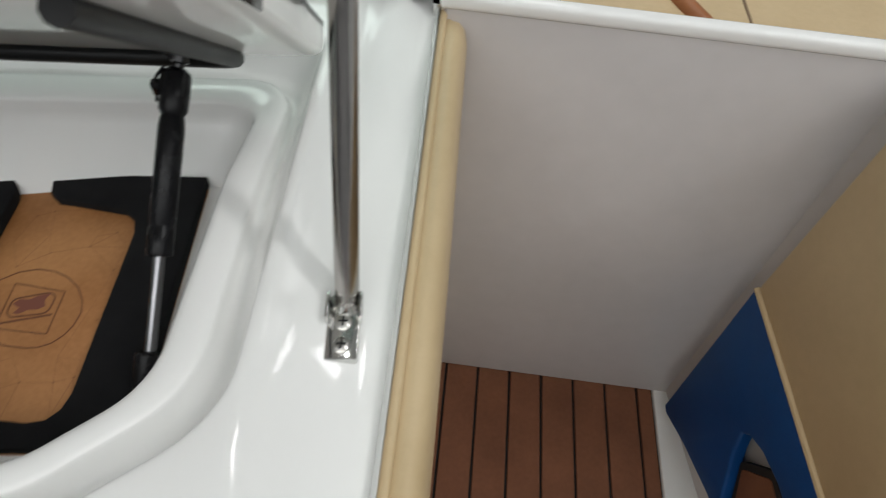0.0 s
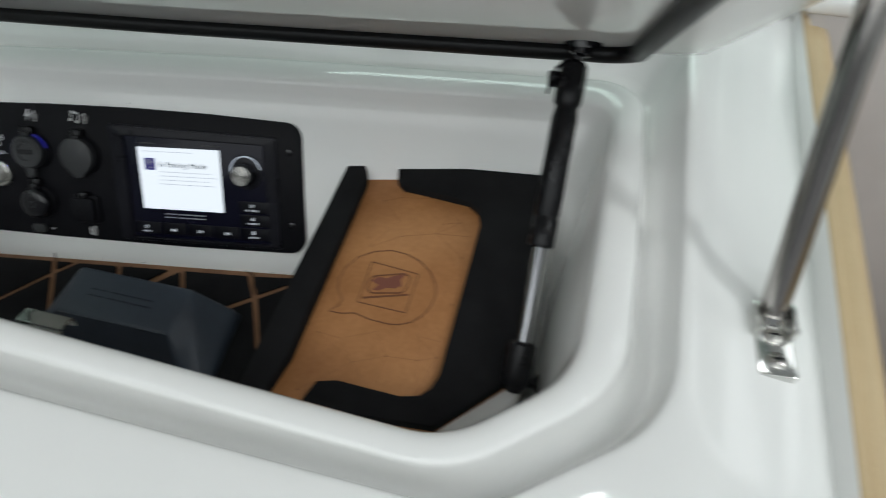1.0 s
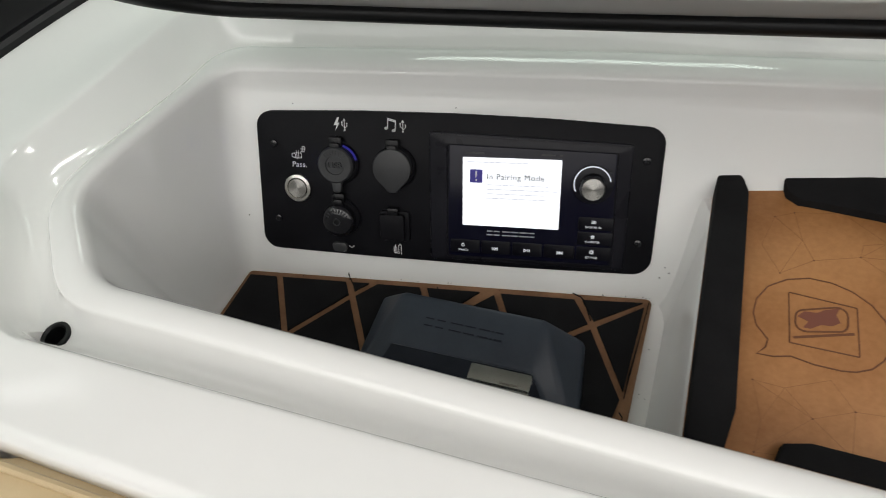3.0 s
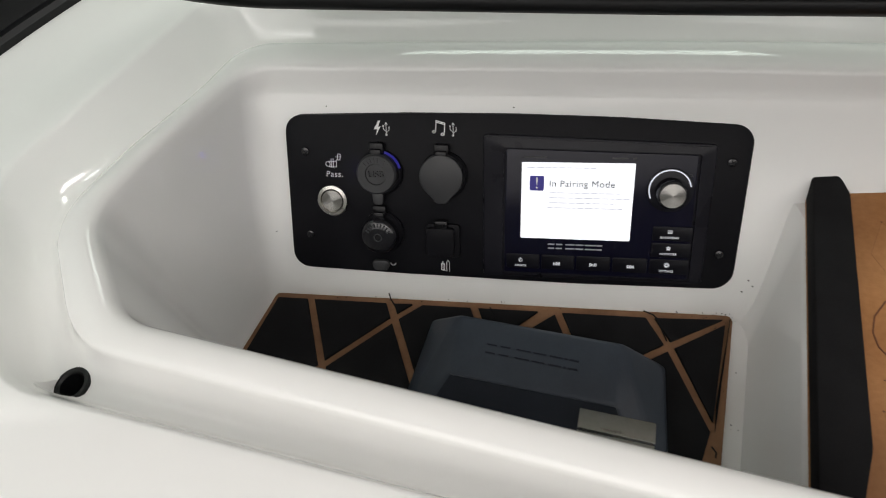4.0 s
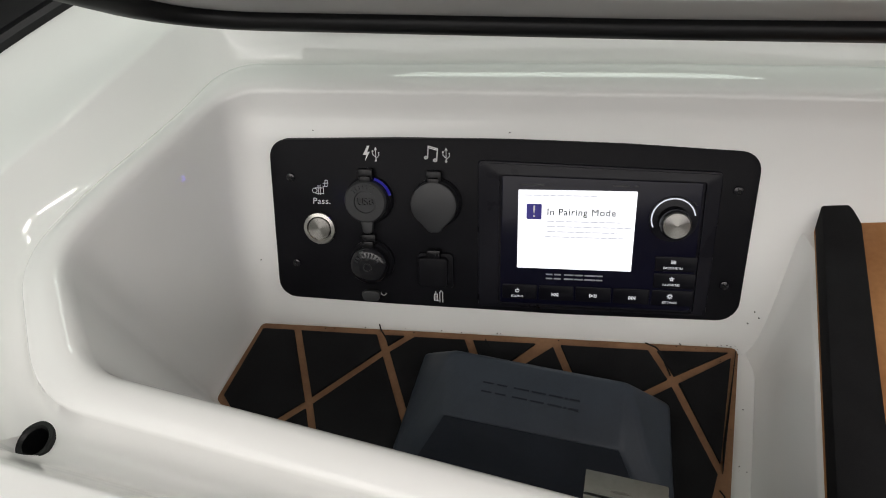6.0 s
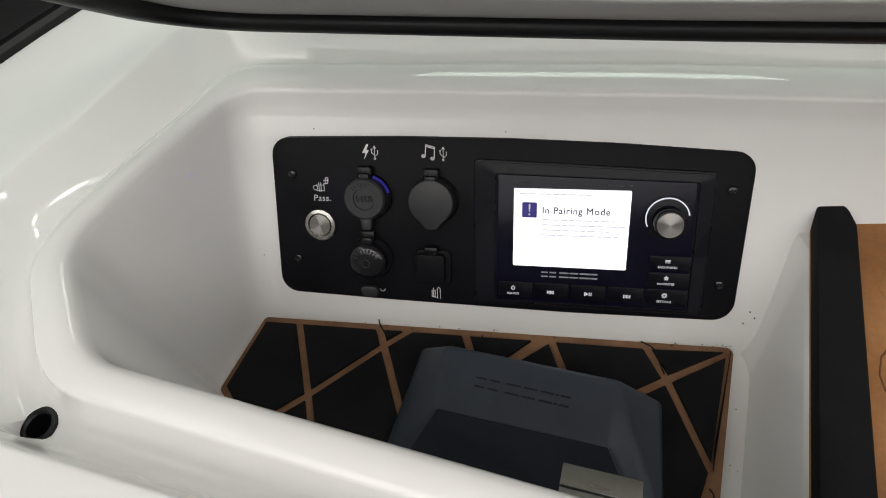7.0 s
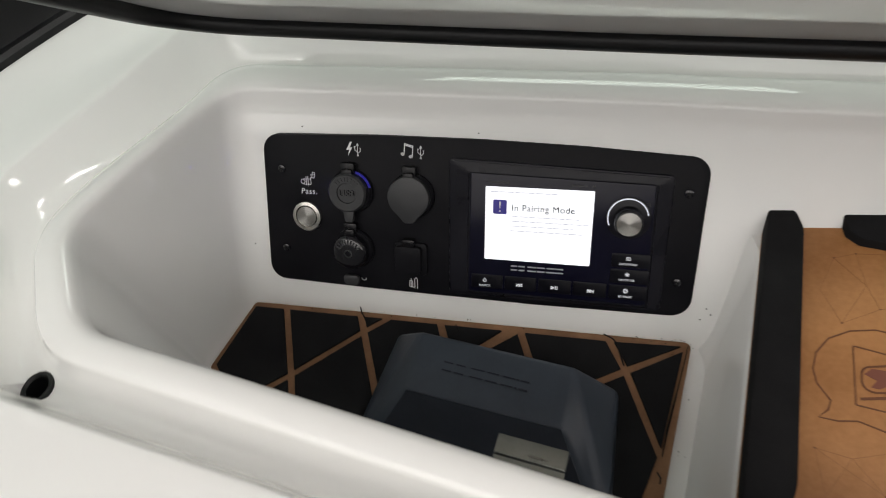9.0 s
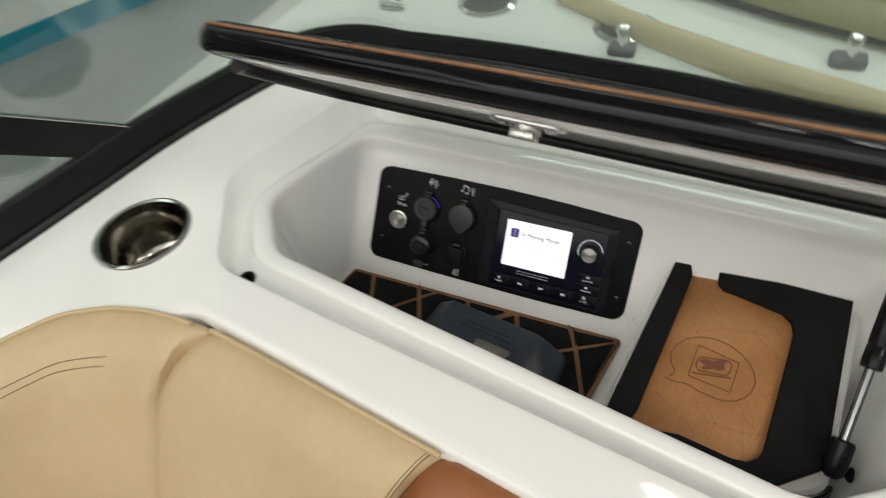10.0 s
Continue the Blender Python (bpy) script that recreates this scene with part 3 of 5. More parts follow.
def socket(u, v, r, cap_r, kind):
    """A round panel socket with a hinged rubber cap."""
    s = part("socket", lathe([(r, 0.003), (r, 0.0052), (r - 0.0014, 0.0066), (r - 0.004, 0.0066), (r - 0.0045, 0.0058)], 36, at(u, v)), ABS, PANEL, "round socket with hinged rubber cap")
    part("hinge", joined(box(-0.0050, 0.0050, r - 0.003, r + 0.0050, 0.003, 0.0085, 0.0014, 2, at(u - 0.001, v)), box(-0.0038, 0.0038, r - 0.006, r + 0.001, 0.006, 0.0105, 0.0012, 2, at(u - 0.001, v))), SATIN, s)
    if kind == "usb":
        cap = part("cap", lathe([(cap_r, 0.006), (cap_r, 0.0105), (cap_r - 0.0012, 0.0118), (0.0072, 0.0118), (0.0068, 0.0110), (0.0, 0.0110)], 40, at(u - 0.001, v), False), RUBBER, s)
        part("tongue", plate(rounded([(-0.0042, 0.002), (-0.0030, -0.0075), (0.0030, -0.0075), (0.0042, 0.002)], 0.002, 5, 2), 0.0075, 0.0105, 0.0008, at(u - 0.001, v - cap_r)), RUBBER, s)
        words("USB", 0.0064, at(u - 0.001, v - 0.0001, 0.0113), RUBBER, cap, depth=0.0009)
        arc = [(0.0096 * math.cos(radians(a)), 0.0096 * math.sin(radians(a))) for a in range(40, 141, 14)]
        part("rim_mark", ribbons([[Vector(p) * 0.9, Vector(p) * 1.12] for p in arc], 0.0009, 0.0112, 0.0124, at(u - 0.001, v)), RUBBER, cap)
        part("blue_ring", ribbons([circle(0, 0, r - 0.0010, 14, 16, 70)], 0.0015, 0.0062, 0.0069, at(u, v)), BLUEGLOW, s, "blue lit ring")
        part("blue_led", box(-0.0140, -0.0133, -0.0024, 0.0024, 0.0064, 0.0074, 0.0002, 1, at(u - 0.001, v, 0.0, -6)), LEDGLOW, s, "blue lamp under the cap")
    elif kind == "drop":
        ring = circle(0, 0, cap_r, 30, -50, 230)
        part("cap", plate(ring + [(-0.0058, -cap_r - 0.0002), (-0.0044, -cap_r - 0.0024), (-0.0026, -cap_r - 0.0034), (0.0026, -cap_r - 0.0034), (0.0044, -cap_r - 0.0024), (0.0058, -cap_r - 0.0002)], 0.006, 0.0112, 0.0012, at(u - 0.001, v)), RUBBER, s)
    elif kind == "dome":
        cap = part("cap", lathe([(cap_r, 0.006), (cap_r, 0.0098), (cap_r - 0.0009, 0.0118), (cap_r - 0.0028, 0.0132), (0.0045, 0.0138), (0.0, 0.0138)], 40, at(u - 0.001, v - 0.001), False), GLOSSBLACK, s)
        arc = [(0.0083 * math.cos(radians(a)), 0.0083 * math.sin(radians(a))) for a in range(30, 151, 15)]
        part("rim_mark", ribbons([[Vector(p) * 0.88, Vector(p) * 1.14] for p in arc], 0.0010, 0.0128, 0.0138, at(u - 0.001, v - 0.001)), RUBBER, cap)
        part("centre_mark", ribbons([circle(0, 0, 0.0026, 12)], 0.0007, 0.0136, 0.0142, at(u - 0.001, v - 0.001)), RUBBER, cap)
        part("tongue", plate(rounded([(-0.0066, 0.0015), (-0.0052, -0.0060), (0.0052, -0.0060), (0.0066, 0.0015)], 0.0034, 6, 2), 0.0085, 0.0112, 0.0008, at(u - 0.001, v - cap_r - 0.007)), RUBBER, s)
    return s


socket(0.0872, 0.0976, 0.0154, 0.0136, "usb")
socket(0.1304, 0.0964, 0.0158, 0.0145, "drop")
socket(0.0866, 0.0555, 0.0148, 0.0130, "dome")
square = part("square_socket", plate(rounded([(-0.0118, 0.0118), (-0.0118, -0.0122), (0.0118, -0.0122), (0.0118, 0.0118)], 0.003, 6, 2), 0.003, 0.0058, 0.001, at(0.1288, 0.0512)), ABS, PANEL, "square socket with hinged rubber cap")
part("cap", plate(rounded([(-0.0098, 0.0098), (-0.0094, -0.0100), (0.0094, -0.0100), (0.0098, 0.0098)], 0.0026, 6, 2), 0.005, 0.0098, 0.0012, at(0.1276, 0.0512)), ABS, square)
part("hinge", box(-0.0046, 0.0046, 0.0085, 0.0150, 0.003, 0.0095, 0.0012, 2, at(0.1282, 0.0512)), SATIN, square)

# printed symbols


def trident(x, y, k):
    return [[(x, y - 5.2 * k), (x, y + 4.4 * k)], [(x - k, y + 3.2 * k), (x, y + 5.2 * k), (x + k, y + 3.2 * k)], [(x, y - 2.6 * k), (x - 2.5 * k, y - 0.4 * k), (x - 2.5 * k, y + 1.8 * k)],
            [(x, y - 3.6 * k), (x + 2.5 * k, y - 1.4 * k), (x + 2.5 * k, y + 0.8 * k)], circle(x, y - 5.2 * k, 0.7 * k, 8), circle(x - 2.5 * k, y + 2.2 * k, 0.5 * k, 8), [(x + 2.1 * k, y + 1.2 * k), (x + 2.9 * k, y + 1.2 * k)]]


def print_on(lines, w, u, v, h=0.003):
    return part("printed_symbol", ribbons(lines, w * 0.8, -0.0004, 0.00025, at(u, v, h) @ Matrix.Scale(0.88, 4)), WHITEINK, PANEL, "white printed symbol")


flash = bmesh.new()
for bolt in (((0.0010, 0.0052), (-0.0026, -0.0008), (0.0008, 0.0010), (0.0027, 0.0052)), ((-0.0026, -0.0008), (0.0000, -0.0007), (0.0028, 0.0013), (0.0008, 0.0010)), ((0.0000, -0.0007), (-0.0014, -0.0052), (0.0028, 0.0013))):
    flash.faces.new([flash.verts.new((*p, 0.0002)) for p in bolt])
flash.transform(at(0.0866, 0.1266, 0.0031) @ Matrix.Diagonal((0.86, 0.95, 1, 1)))
part("printed_symbol", flash, WHITEINK, PANEL, "white printed lightning flash")
print_on(trident(0.0, 0.0, 0.00088), 0.00055, 0.0926, 0.1264)
print_on([[(-0.0028, -0.0022), (-0.0022, 0.0056), (0.0042, 0.0038), (0.0036, -0.0038)], [(-0.0023, 0.0046), (0.0041, 0.0028)], circle(-0.0040, -0.0024, 0.0012, 10, ry=0.0009), circle(0.0024, -0.0042, 0.0012, 10, ry=0.0009), circle(-0.0040, -0.0024, 0.0006, 8), circle(0.0024, -0.0042, 0.0006, 8)], 0.0009, 0.1278, 0.1266)
print_on(trident(0.0, 0.0, 0.00088), 0.00055, 0.1368, 0.1262)
print_on([[(-0.0045, -0.0042), (0.0016, -0.0042), (0.0016, 0.0012), (0.0046, 0.0012)], [(0.0046, 0.0012), (0.0052, 0.0056), (0.0034, 0.0058), (0.0026, 0.0012)], [(0.0016, 0.0000), (-0.0044, 0.0000)], circle(-0.0052, -0.0020, 0.0018, 10), [(-0.0024, -0.0050), (-0.0024, 0.0020)], [(-0.0008, -0.0050), (-0.0008, 0.0020)], [(0.0016, 0.0036), (0.0056, 0.0036)]], 0.00055, 0.0552, 0.1042)
words("Pass.", 0.0058, at(0.0546, 0.0954, 0.003), WHITEINK, PANEL, shear=0.12, space=1.1)
print_on([[(-0.0022, 0.0034), (-0.0022, -0.0040), (0.0, -0.0040)], [(-0.0034, 0.0014), (-0.0010, 0.0014), (-0.0010, -0.0036), (-0.0034, -0.0036), (-0.0034, 0.0014)], [(0.0008, -0.0048), (0.0008, 0.0030), (0.0018, 0.0044), (0.0030, 0.0030), (0.0030, -0.0048)]], 0.0007, 0.1300, 0.0322)
print_on([circle(0, 0.001, 0.0020, 8, 190, 350)], 0.0010, 0.0925, 0.0318)

# ---- the stereo set into the panel ----
stereo = part("stereo", plate(rounded([(0.1562, 0.1236), (0.1562, 0.0268), (0.2975, 0.0268), (0.2975, 0.1180)], 0.003, 5, 4), 0.0, 0.0045, 0.001, SLANT), BEZEL, PANEL, "marine stereo with lit screen and keys")
cone = bmesh.new()
lo = rounded([(0.1578, 0.1222), (0.1578, 0.0282), (0.2962, 0.0282), (0.2962, 0.1166)], 0.003, 5, 4)
hi = rounded([(0.1696, 0.1156), (0.1692, 0.0300), (0.2892, 0.0296), (0.2882, 0.1126)], 0.002, 5, 4)
loft(cone, [[(*p, 0.0042) for p in lo], [(*p, 0.0058) for p in lo], [(*p, 0.0068) for p in hi], [(*p, 0.0050) for p in hi]], False, True)
cone.transform(SLANT)
part("surround", cone, BEZEL, stereo)
part("face", plate(rounded([(0.1710, 0.1146), (0.1706, 0.0312), (0.2878, 0.0308), (0.2868, 0.1116)], 0.0015, 4, 2), 0.003, 0.0058, 0.0005, SLANT), FACEBLACK, stereo, "smooth black glass face")
HS = 0.0058
KEYMAT = material("key_black", (0.0035, 0.0035, 0.006), 0.38, spec=0.14)
GREYINK = material("grey_print", (0.35, 0.36, 0.4), 0.5)
SST = SLANT @ Matrix.Translation((0.0036, 0.0037, 0))


def ats(u, v, hh=0.0, turn=0.0):
    return SST @ Matrix.Translation((u, v, hh)) @ Matrix.Rotation(radians(turn), 4, "Z")


screen = part("screen", plate(rounded([(0.1775, 0.1025), (0.1775, 0.0520), (0.2470, 0.0520), (0.2470, 0.1025)], 0.0006, 3, 1), HS - 0.0005, HS + 0.0003, 0.0, SST), SCREEN, stereo, "lit white screen with a pairing message")
part("alert_icon", plate(rounded([(-0.0045, 0.0048), (-0.0045, -0.0048), (0.0045, -0.0048), (0.0045, 0.0048)], 0.0008, 4, 1), 0, 0.0002, 0.0, ats(0.1872, 0.0890, HS + 0.0003)), INDIGO, screen, "indigo square with a white exclamation mark")
words("!", 0.0105, ats(0.1872, 0.0888, HS + 0.0006), WHITEINK, screen)
words("In Pairing Mode", 0.0058, ats(0.1948, 0.0888, HS + 0.0004), SLATE, screen, align="LEFT", space=1.1)
FAINT = glow("faint_print", (0.80, 0.83, 0.92), 0.78)
for u0, u1, v in ((0.1810, 0.2250, 0.0992), (0.1955, 0.2385, 0.0830), (0.1955, 0.2445, 0.0797), (0.1955, 0.2370, 0.0764), (0.1945, 0.2415, 0.0731)):
    x, bars = u0, []
    while x < u1:
        w = random.uniform(0.0018, 0.005)
        bars.append([(x, v), (min(x + w, u1), v)])
        x += w + 0.0014
    part("text_bar", ribbons(bars, 0.0005, 0, 0.0002, SST @ Matrix.Translation((0, 0, HS + 0.0003))), FAINT, screen, "faint unreadable line")
for x0, x1 in ((0.1790, 0.1925), (0.2330, 0.2420), (0.2455, 0.2468)):
    part("status_bar", ribbons([[(x0, 0.1055), (x1, 0.1055)]], 0.0010, 0, 0.0002, SST @ Matrix.Translation((0, 0, HS))), RUBBER, stereo)
# maker's mark under the screen as plain shapes
for x0, x1 in MARKS:
    lines = mark_bars(0.2130 + x0 * 0.0170, 0.2130 + x1 * 0.0170, 0.0014)
    part("maker_mark", ribbons([[(x, y + 0.0467) for x, y in line] for line in lines], 0.0009, 0, 0.0002, SST @ Matrix.Translation((0, 0, HS))), GREYINK, stereo, "plain pale maker's mark")
# keys
for u0, u1 in ((0.1685, 0.1905), (0.1917, 0.2132), (0.2144, 0.2362), (0.2374, 0.2592)):
    part("key", plate(rounded([(u0, 0.0405), (u0, 0.0303), (u1, 0.0303), (u1, 0.0405)], 0.001, 4, 1), HS - 0.001, HS + 0.0005, 0.0004, SST), KEYMAT, stereo)
for v0, v1 in ((0.0530, 0.0625), (0.0418, 0.0516), (0.0303, 0.0405)):
    part("key", plate(rounded([(0.2606, v1), (0.2606, v0), (0.2850, v0), (0.2850, v1)], 0.001, 4, 1), HS - 0.001, HS + 0.0005, 0.0004, SST), KEYMAT, stereo)
KM = SST @ Matrix.Translation((0, 0, HS + 0.0005))
key_words = (("SOURCE", 0.1780, 0.0325), ("BACK/MENU", 0.2712, 0.0553), ("FAVORITES", 0.2712, 0.0443), ("SETTINGS", 0.2712, 0.0325))
for body, u, v in key_words:
    words(body, 0.0020, KM @ Matrix.Translation((u, v, 0)), LEGEND, stereo)
words("VOL", 0.0026, ats(0.2790, 0.0955, HS), RUBBER, stereo)
skip = [[(-0.0028, -0.0012), (-0.0028, 0.0012)], [(-0.0022, 0.0), (-0.0004, 0.0012), (-0.0004, -0.0012), (-0.0022, 0.0)], [(-0.0002, 0.0), (0.0018, 0.0012), (0.0018, -0.0012), (-0.0002, 0.0)]]
part("key_symbol", ribbons(skip, 0.0006, 0, 0.0002, KM @ Matrix.Translation((0.2022, 0.0346, 0)) @ Matrix.Scale(0.82, 4)), LEGEND, stereo)
part("key_symbol", ribbons([[(-x, y) for x, y in l] for l in skip], 0.0006, 0, 0.0002, KM @ Matrix.Translation((0.2485, 0.0346, 0)) @ Matrix.Scale(0.82, 4)), LEGEND, stereo)
part("key_symbol", ribbons([[(-0.0024, 0.0012), (-0.0002, 0.0), (-0.0024, -0.0012), (-0.0024, 0.0012)], [(0.0010, -0.0011), (0.0010, 0.0011)], [(0.0024, -0.0011), (0.0024, 0.0011)]], 0.0007, 0, 0.0002, KM @ Matrix.Translation((0.2252, 0.0348, 0)) @ Matrix.Scale(0.82, 4)), LEGEND, stereo)
part("key_symbol", ribbons([circle(0, 0, 0.0013, 10, 120, 420), [(0, 0.0005), (0, 0.002)]], 0.0005, 0, 0.0002, KM @ Matrix.Translation((0.1780, 0.0363, 0)) @ Matrix.Scale(0.82, 4)), LEGEND, stereo)
part("key_symbol", ribbons([[(-0.0016, y), (0.0016, y)] for y in (-0.001, 0.0, 0.001)], 0.0005, 0, 0.0002, KM @ Matrix.Translation((0.2712, 0.0592, 0)) @ Matrix.Scale(0.82, 4)), LEGEND, stereo)
part("key_symbol", ribbons([[(0.0017 * math.cos(radians(90 + 144 * k)), 0.0017 * math.sin(radians(90 + 144 * k))) for k in range(6)]], 0.0005, 0, 0.0002, KM @ Matrix.Translation((0.2712, 0.0482, 0)) @ Matrix.Scale(0.82, 4)), LEGEND, stereo)
part("key_symbol", ribbons([circle(0, 0, 0.0011, 12)] + [[(0.0011 * math.cos(radians(a)), 0.0011 * math.sin(radians(a))), (0.0019 * math.cos(radians(a)), 0.0019 * math.sin(radians(a)))] for a in range(0, 360, 45)], 0.0006, 0, 0.0002, KM @ Matrix.Translation((0.2712, 0.0367, 0)) @ Matrix.Scale(0.82, 4)), LEGEND, stereo)
# volume knob with its lit ring
part("ring_plate", lathe([(0.0140, 0.0), (0.0140, 0.0006), (0.0133, 0.0010), (0.0, 0.0010)], 40, ats(0.2685, 0.0862, HS), False), BEZEL, stereo)
part("lit_ring", ribbons([circle(0, 0, 0.0123, 30, 12, 205)], 0.0008, 0.0008, 0.0013, ats(0.2682, 0.0866, HS)), RINGGLOW, stereo, "white lit volume arc")
knob = part("volume_knob", lathe([(0.0092, 0.001), (0.0090, 0.0085), (0.0087, 0.0098), (0.0080, 0.0106), (0.0074, 0.0107)], 40, ats(0.2685, 0.0852, HS), False), GLOSSBLACK, stereo, "black knob with a spun steel face")
part("knob_face", lathe([(0.0077, 0.0103), (0.0074, 0.0112), (0.0, 0.0116)], 40, None, False), SPUN, knob).matrix_basis = ats(0.2685, 0.0852, HS)

# ---- device tray on the shelf ----
TILTED = Matrix(((1, 0, 0, -0.0003), (0, 1, 0, -0.0017), (0.05, 0.05, 1, 0.0772 - 0.05 * 0.414 - 0.05 * 0.02), (0, 0, 0, 1)))


def device_tray():
    ob = thing("device_tray", "black foam device tray with an engraved tan pad in the pocket", "device tray")
    outline = rounded([(0.3543, 0.0635), (0.3223, -0.1330), (0.4475, -0.1400), (0.4885, -0.1085), (0.5045, 0.0520)], 0.003, 4, 3)
    part("tray_base", plate(outline, -0.0064, -0.0042, 0.0003, TILTED), LEATHER, ob, "tan foam backing layer")
    part("pad", plate(rounded([(0.3560, 0.0665), (0.3330, -0.1300), (0.4450, -0.1340), (0.4700, 0.0540)], 0.004, 4, 3), -0.006, -0.0025, 0.0006, TILTED), LEATHER, ob, "tan foam pad with engraved lines")
    left = [(0.3535, 0.0590), (0.3225, -0.1330), (0.3400, -0.1330), (0.3505, -0.1030), (0.3710, 0.0440), (0.3690, 0.0540), (0.3640, 0.0640), (0.3560, 0.0640)]
    part("side_rail", plate(rounded(left, [0.002, 0.002, 0.004, 0.02, 0.012, 0.006, 0.003, 0.002], 5, 2), -0.0044, 0.0062, 0.0012, TILTED), FOAM, ob)
    out = [(0.3930, 0.0630), (0.5045, 0.0525), (0.4890, -0.1080), (0.4475, -0.1400), (0.3640, -0.1345)]
    inner = [(0.3720, -0.1180), (0.3850, -0.1165), (0.4250, -0.1235)]
    corner1 = [(0.4360, -0.1225), (0.4430, -0.1170), (0.4470, -0.1080)]
    corner2 = [(0.4612, 0.0060), (0.4590, 0.0180), (0.4510, 0.0260)]
    upper = [(0.4100, 0.0372), (0.4010, 0.0390), (0.3950, 0.0450)]
    ring = out + inner + corner1 + corner2 + upper
    bm = bmesh.new()
    lo = [bm.verts.new((*p, -0.005)) for p in ring]
    hi = [bm.verts.new((*p, 0.0042)) for p in ring]
    n = len(ring)
    for k in range(n):
        bm.faces.new((lo[k], lo[(k + 1) % n], hi[(k + 1) % n], hi[k]))
    top = bm.faces.new(hi)
    bmesh.ops.recalc_face_normals(bm, faces=bm.faces)
    bmesh.ops.bevel(bm, geom=[e for e in top.edges], offset=0.0012, segments=2, affect="EDGES", profile=0.5)
    bmesh.ops.triangulate(bm, faces=[f for f in bm.faces if len(f.verts) > 4])
    bm.transform(TILTED)
    part("surround_rail", bm, FOAM, ob)
    # engraving: speech bubble, frame and facet lines
    ZP = TILTED @ Matrix.Translation((0, 0, -0.0025))
    bubble = [(0.3732, -0.0568), (0.3680, -0.0480), (0.3672, -0.0400), (0.3700, -0.0305), (0.3770, -0.0218), (0.3880, -0.0165), (0.4003, -0.0150), (0.4120, -0.0178), (0.4218, -0.0232), (0.4302, -0.0315),
              (0.4350, -0.0410), (0.4365, -0.0500), (0.4340, -0.0590), (0.4295, -0.0658), (0.4229, -0.0709), (0.4150, -0.0732), (0.4080, -0.0731), (0.3950, -0.0705), (0.3838, -0.0663), (0.3750, -0.0672), (0.3663, -0.0660), (0.3712, -0.0618)]
    part("engraved_bubble", tube([(*p, 0.0) for p in bubble], 0.00048, 6, True, ZP), ENGRAVE, ob, "burnt speech-bubble outline")
    part("engraved_frame", tube([(*p, 0.0) for p in rounded([(0.3880, -0.0252), (0.4223, -0.0339), (0.4183, -0.0643), (0.3842, -0.0579)], 0.0006, 3, 2)], 0.00045, 6, True, ZP), ENGRAVE, ob)
    badge = rounded([(0.3900, -0.0372), (0.3880, -0.0508), (0.4150, -0.0492), (0.4180, -0.0330)], 0.005, 5, 2)
    part("engraved_badge", tube([(*p, 0.0) for p in badge], 0.0006, 6, True, ZP), ENGRAVE, ob, "plain burnt badge")
    splat = [(0.3905, -0.0408), (0.3945, -0.0376), (0.4010, -0.0382), (0.4050, -0.0362), (0.4135, -0.0344), (0.4108, -0.0392), (0.4122, -0.0440), (0.4075, -0.0462), (0.4020, -0.0458), (0.3962, -0.0486), (0.3925, -0.0478), (0.3958, -0.0440)]
    part("badge_fill", plate(splat, 0, 0.0002, 0.0, ZP), ENGRAVERED, ob, "red-brown burnt badge shape")
    part("badge_bar", ribbons([[(0.3872, -0.0545), (0.4175, -0.0505)]], 0.0015, 0, 0.0002, ZP), ENGRAVE, ob)
    rnd = random.Random(7)
    pts = []
    for gx in range(5):
        for gy in range(10):
            x, y = 0.362 + gx * 0.0220 + rnd.uniform(-0.008, 0.008), -0.117 + gy * 0.0185 + rnd.uniform(-0.007, 0.007)
            lft, rgt = 0.3520 + 0.09 * (y + 0.1) * 1.1, 0.447 + 0.1 * (y + 0.11)
            inside = ((x - 0.4005) / 0.037) ** 2 + ((y + 0.044) / 0.032) ** 2 < 1.0
            if lft < x < rgt and y < 0.050 - 0.35 * max(0, x - 0.39) and not inside:
                pts.append(Vector((x, y)))
    lines = []
    for i, p in enumerate(pts):
        near = sorted((q for q in pts if q is not p), key=lambda q: (q - p).length)[:3]
        for q in near:
            mid = (p + q) / 2
            if rnd.random() < 0.62 and ((mid.x - 0.4005) / 0.036) ** 2 + ((mid.y + 0.044) / 0.030) ** 2 > 1.0:
                lines.append([p, q])
    SCORE = material("scored_line", (0.30, 0.132, 0.05), 0.7)
    part("scoring", ribbons(lines, 0.00026, 0, 0.0001, ZP), SCORE, ob, "fine scored facet lines")["kind"] = "stuff"
    dots = joined(*[lathe([(0.0006, 0.0001), (0.0, 0.0002)], 6, ZP @ Matrix.Translation((*p, 0)), False) for p in pts[::2]])
    part("scored_dots", dots, ENGRAVE, ob)["kind"] = "stuff"
    return ob


device_tray()


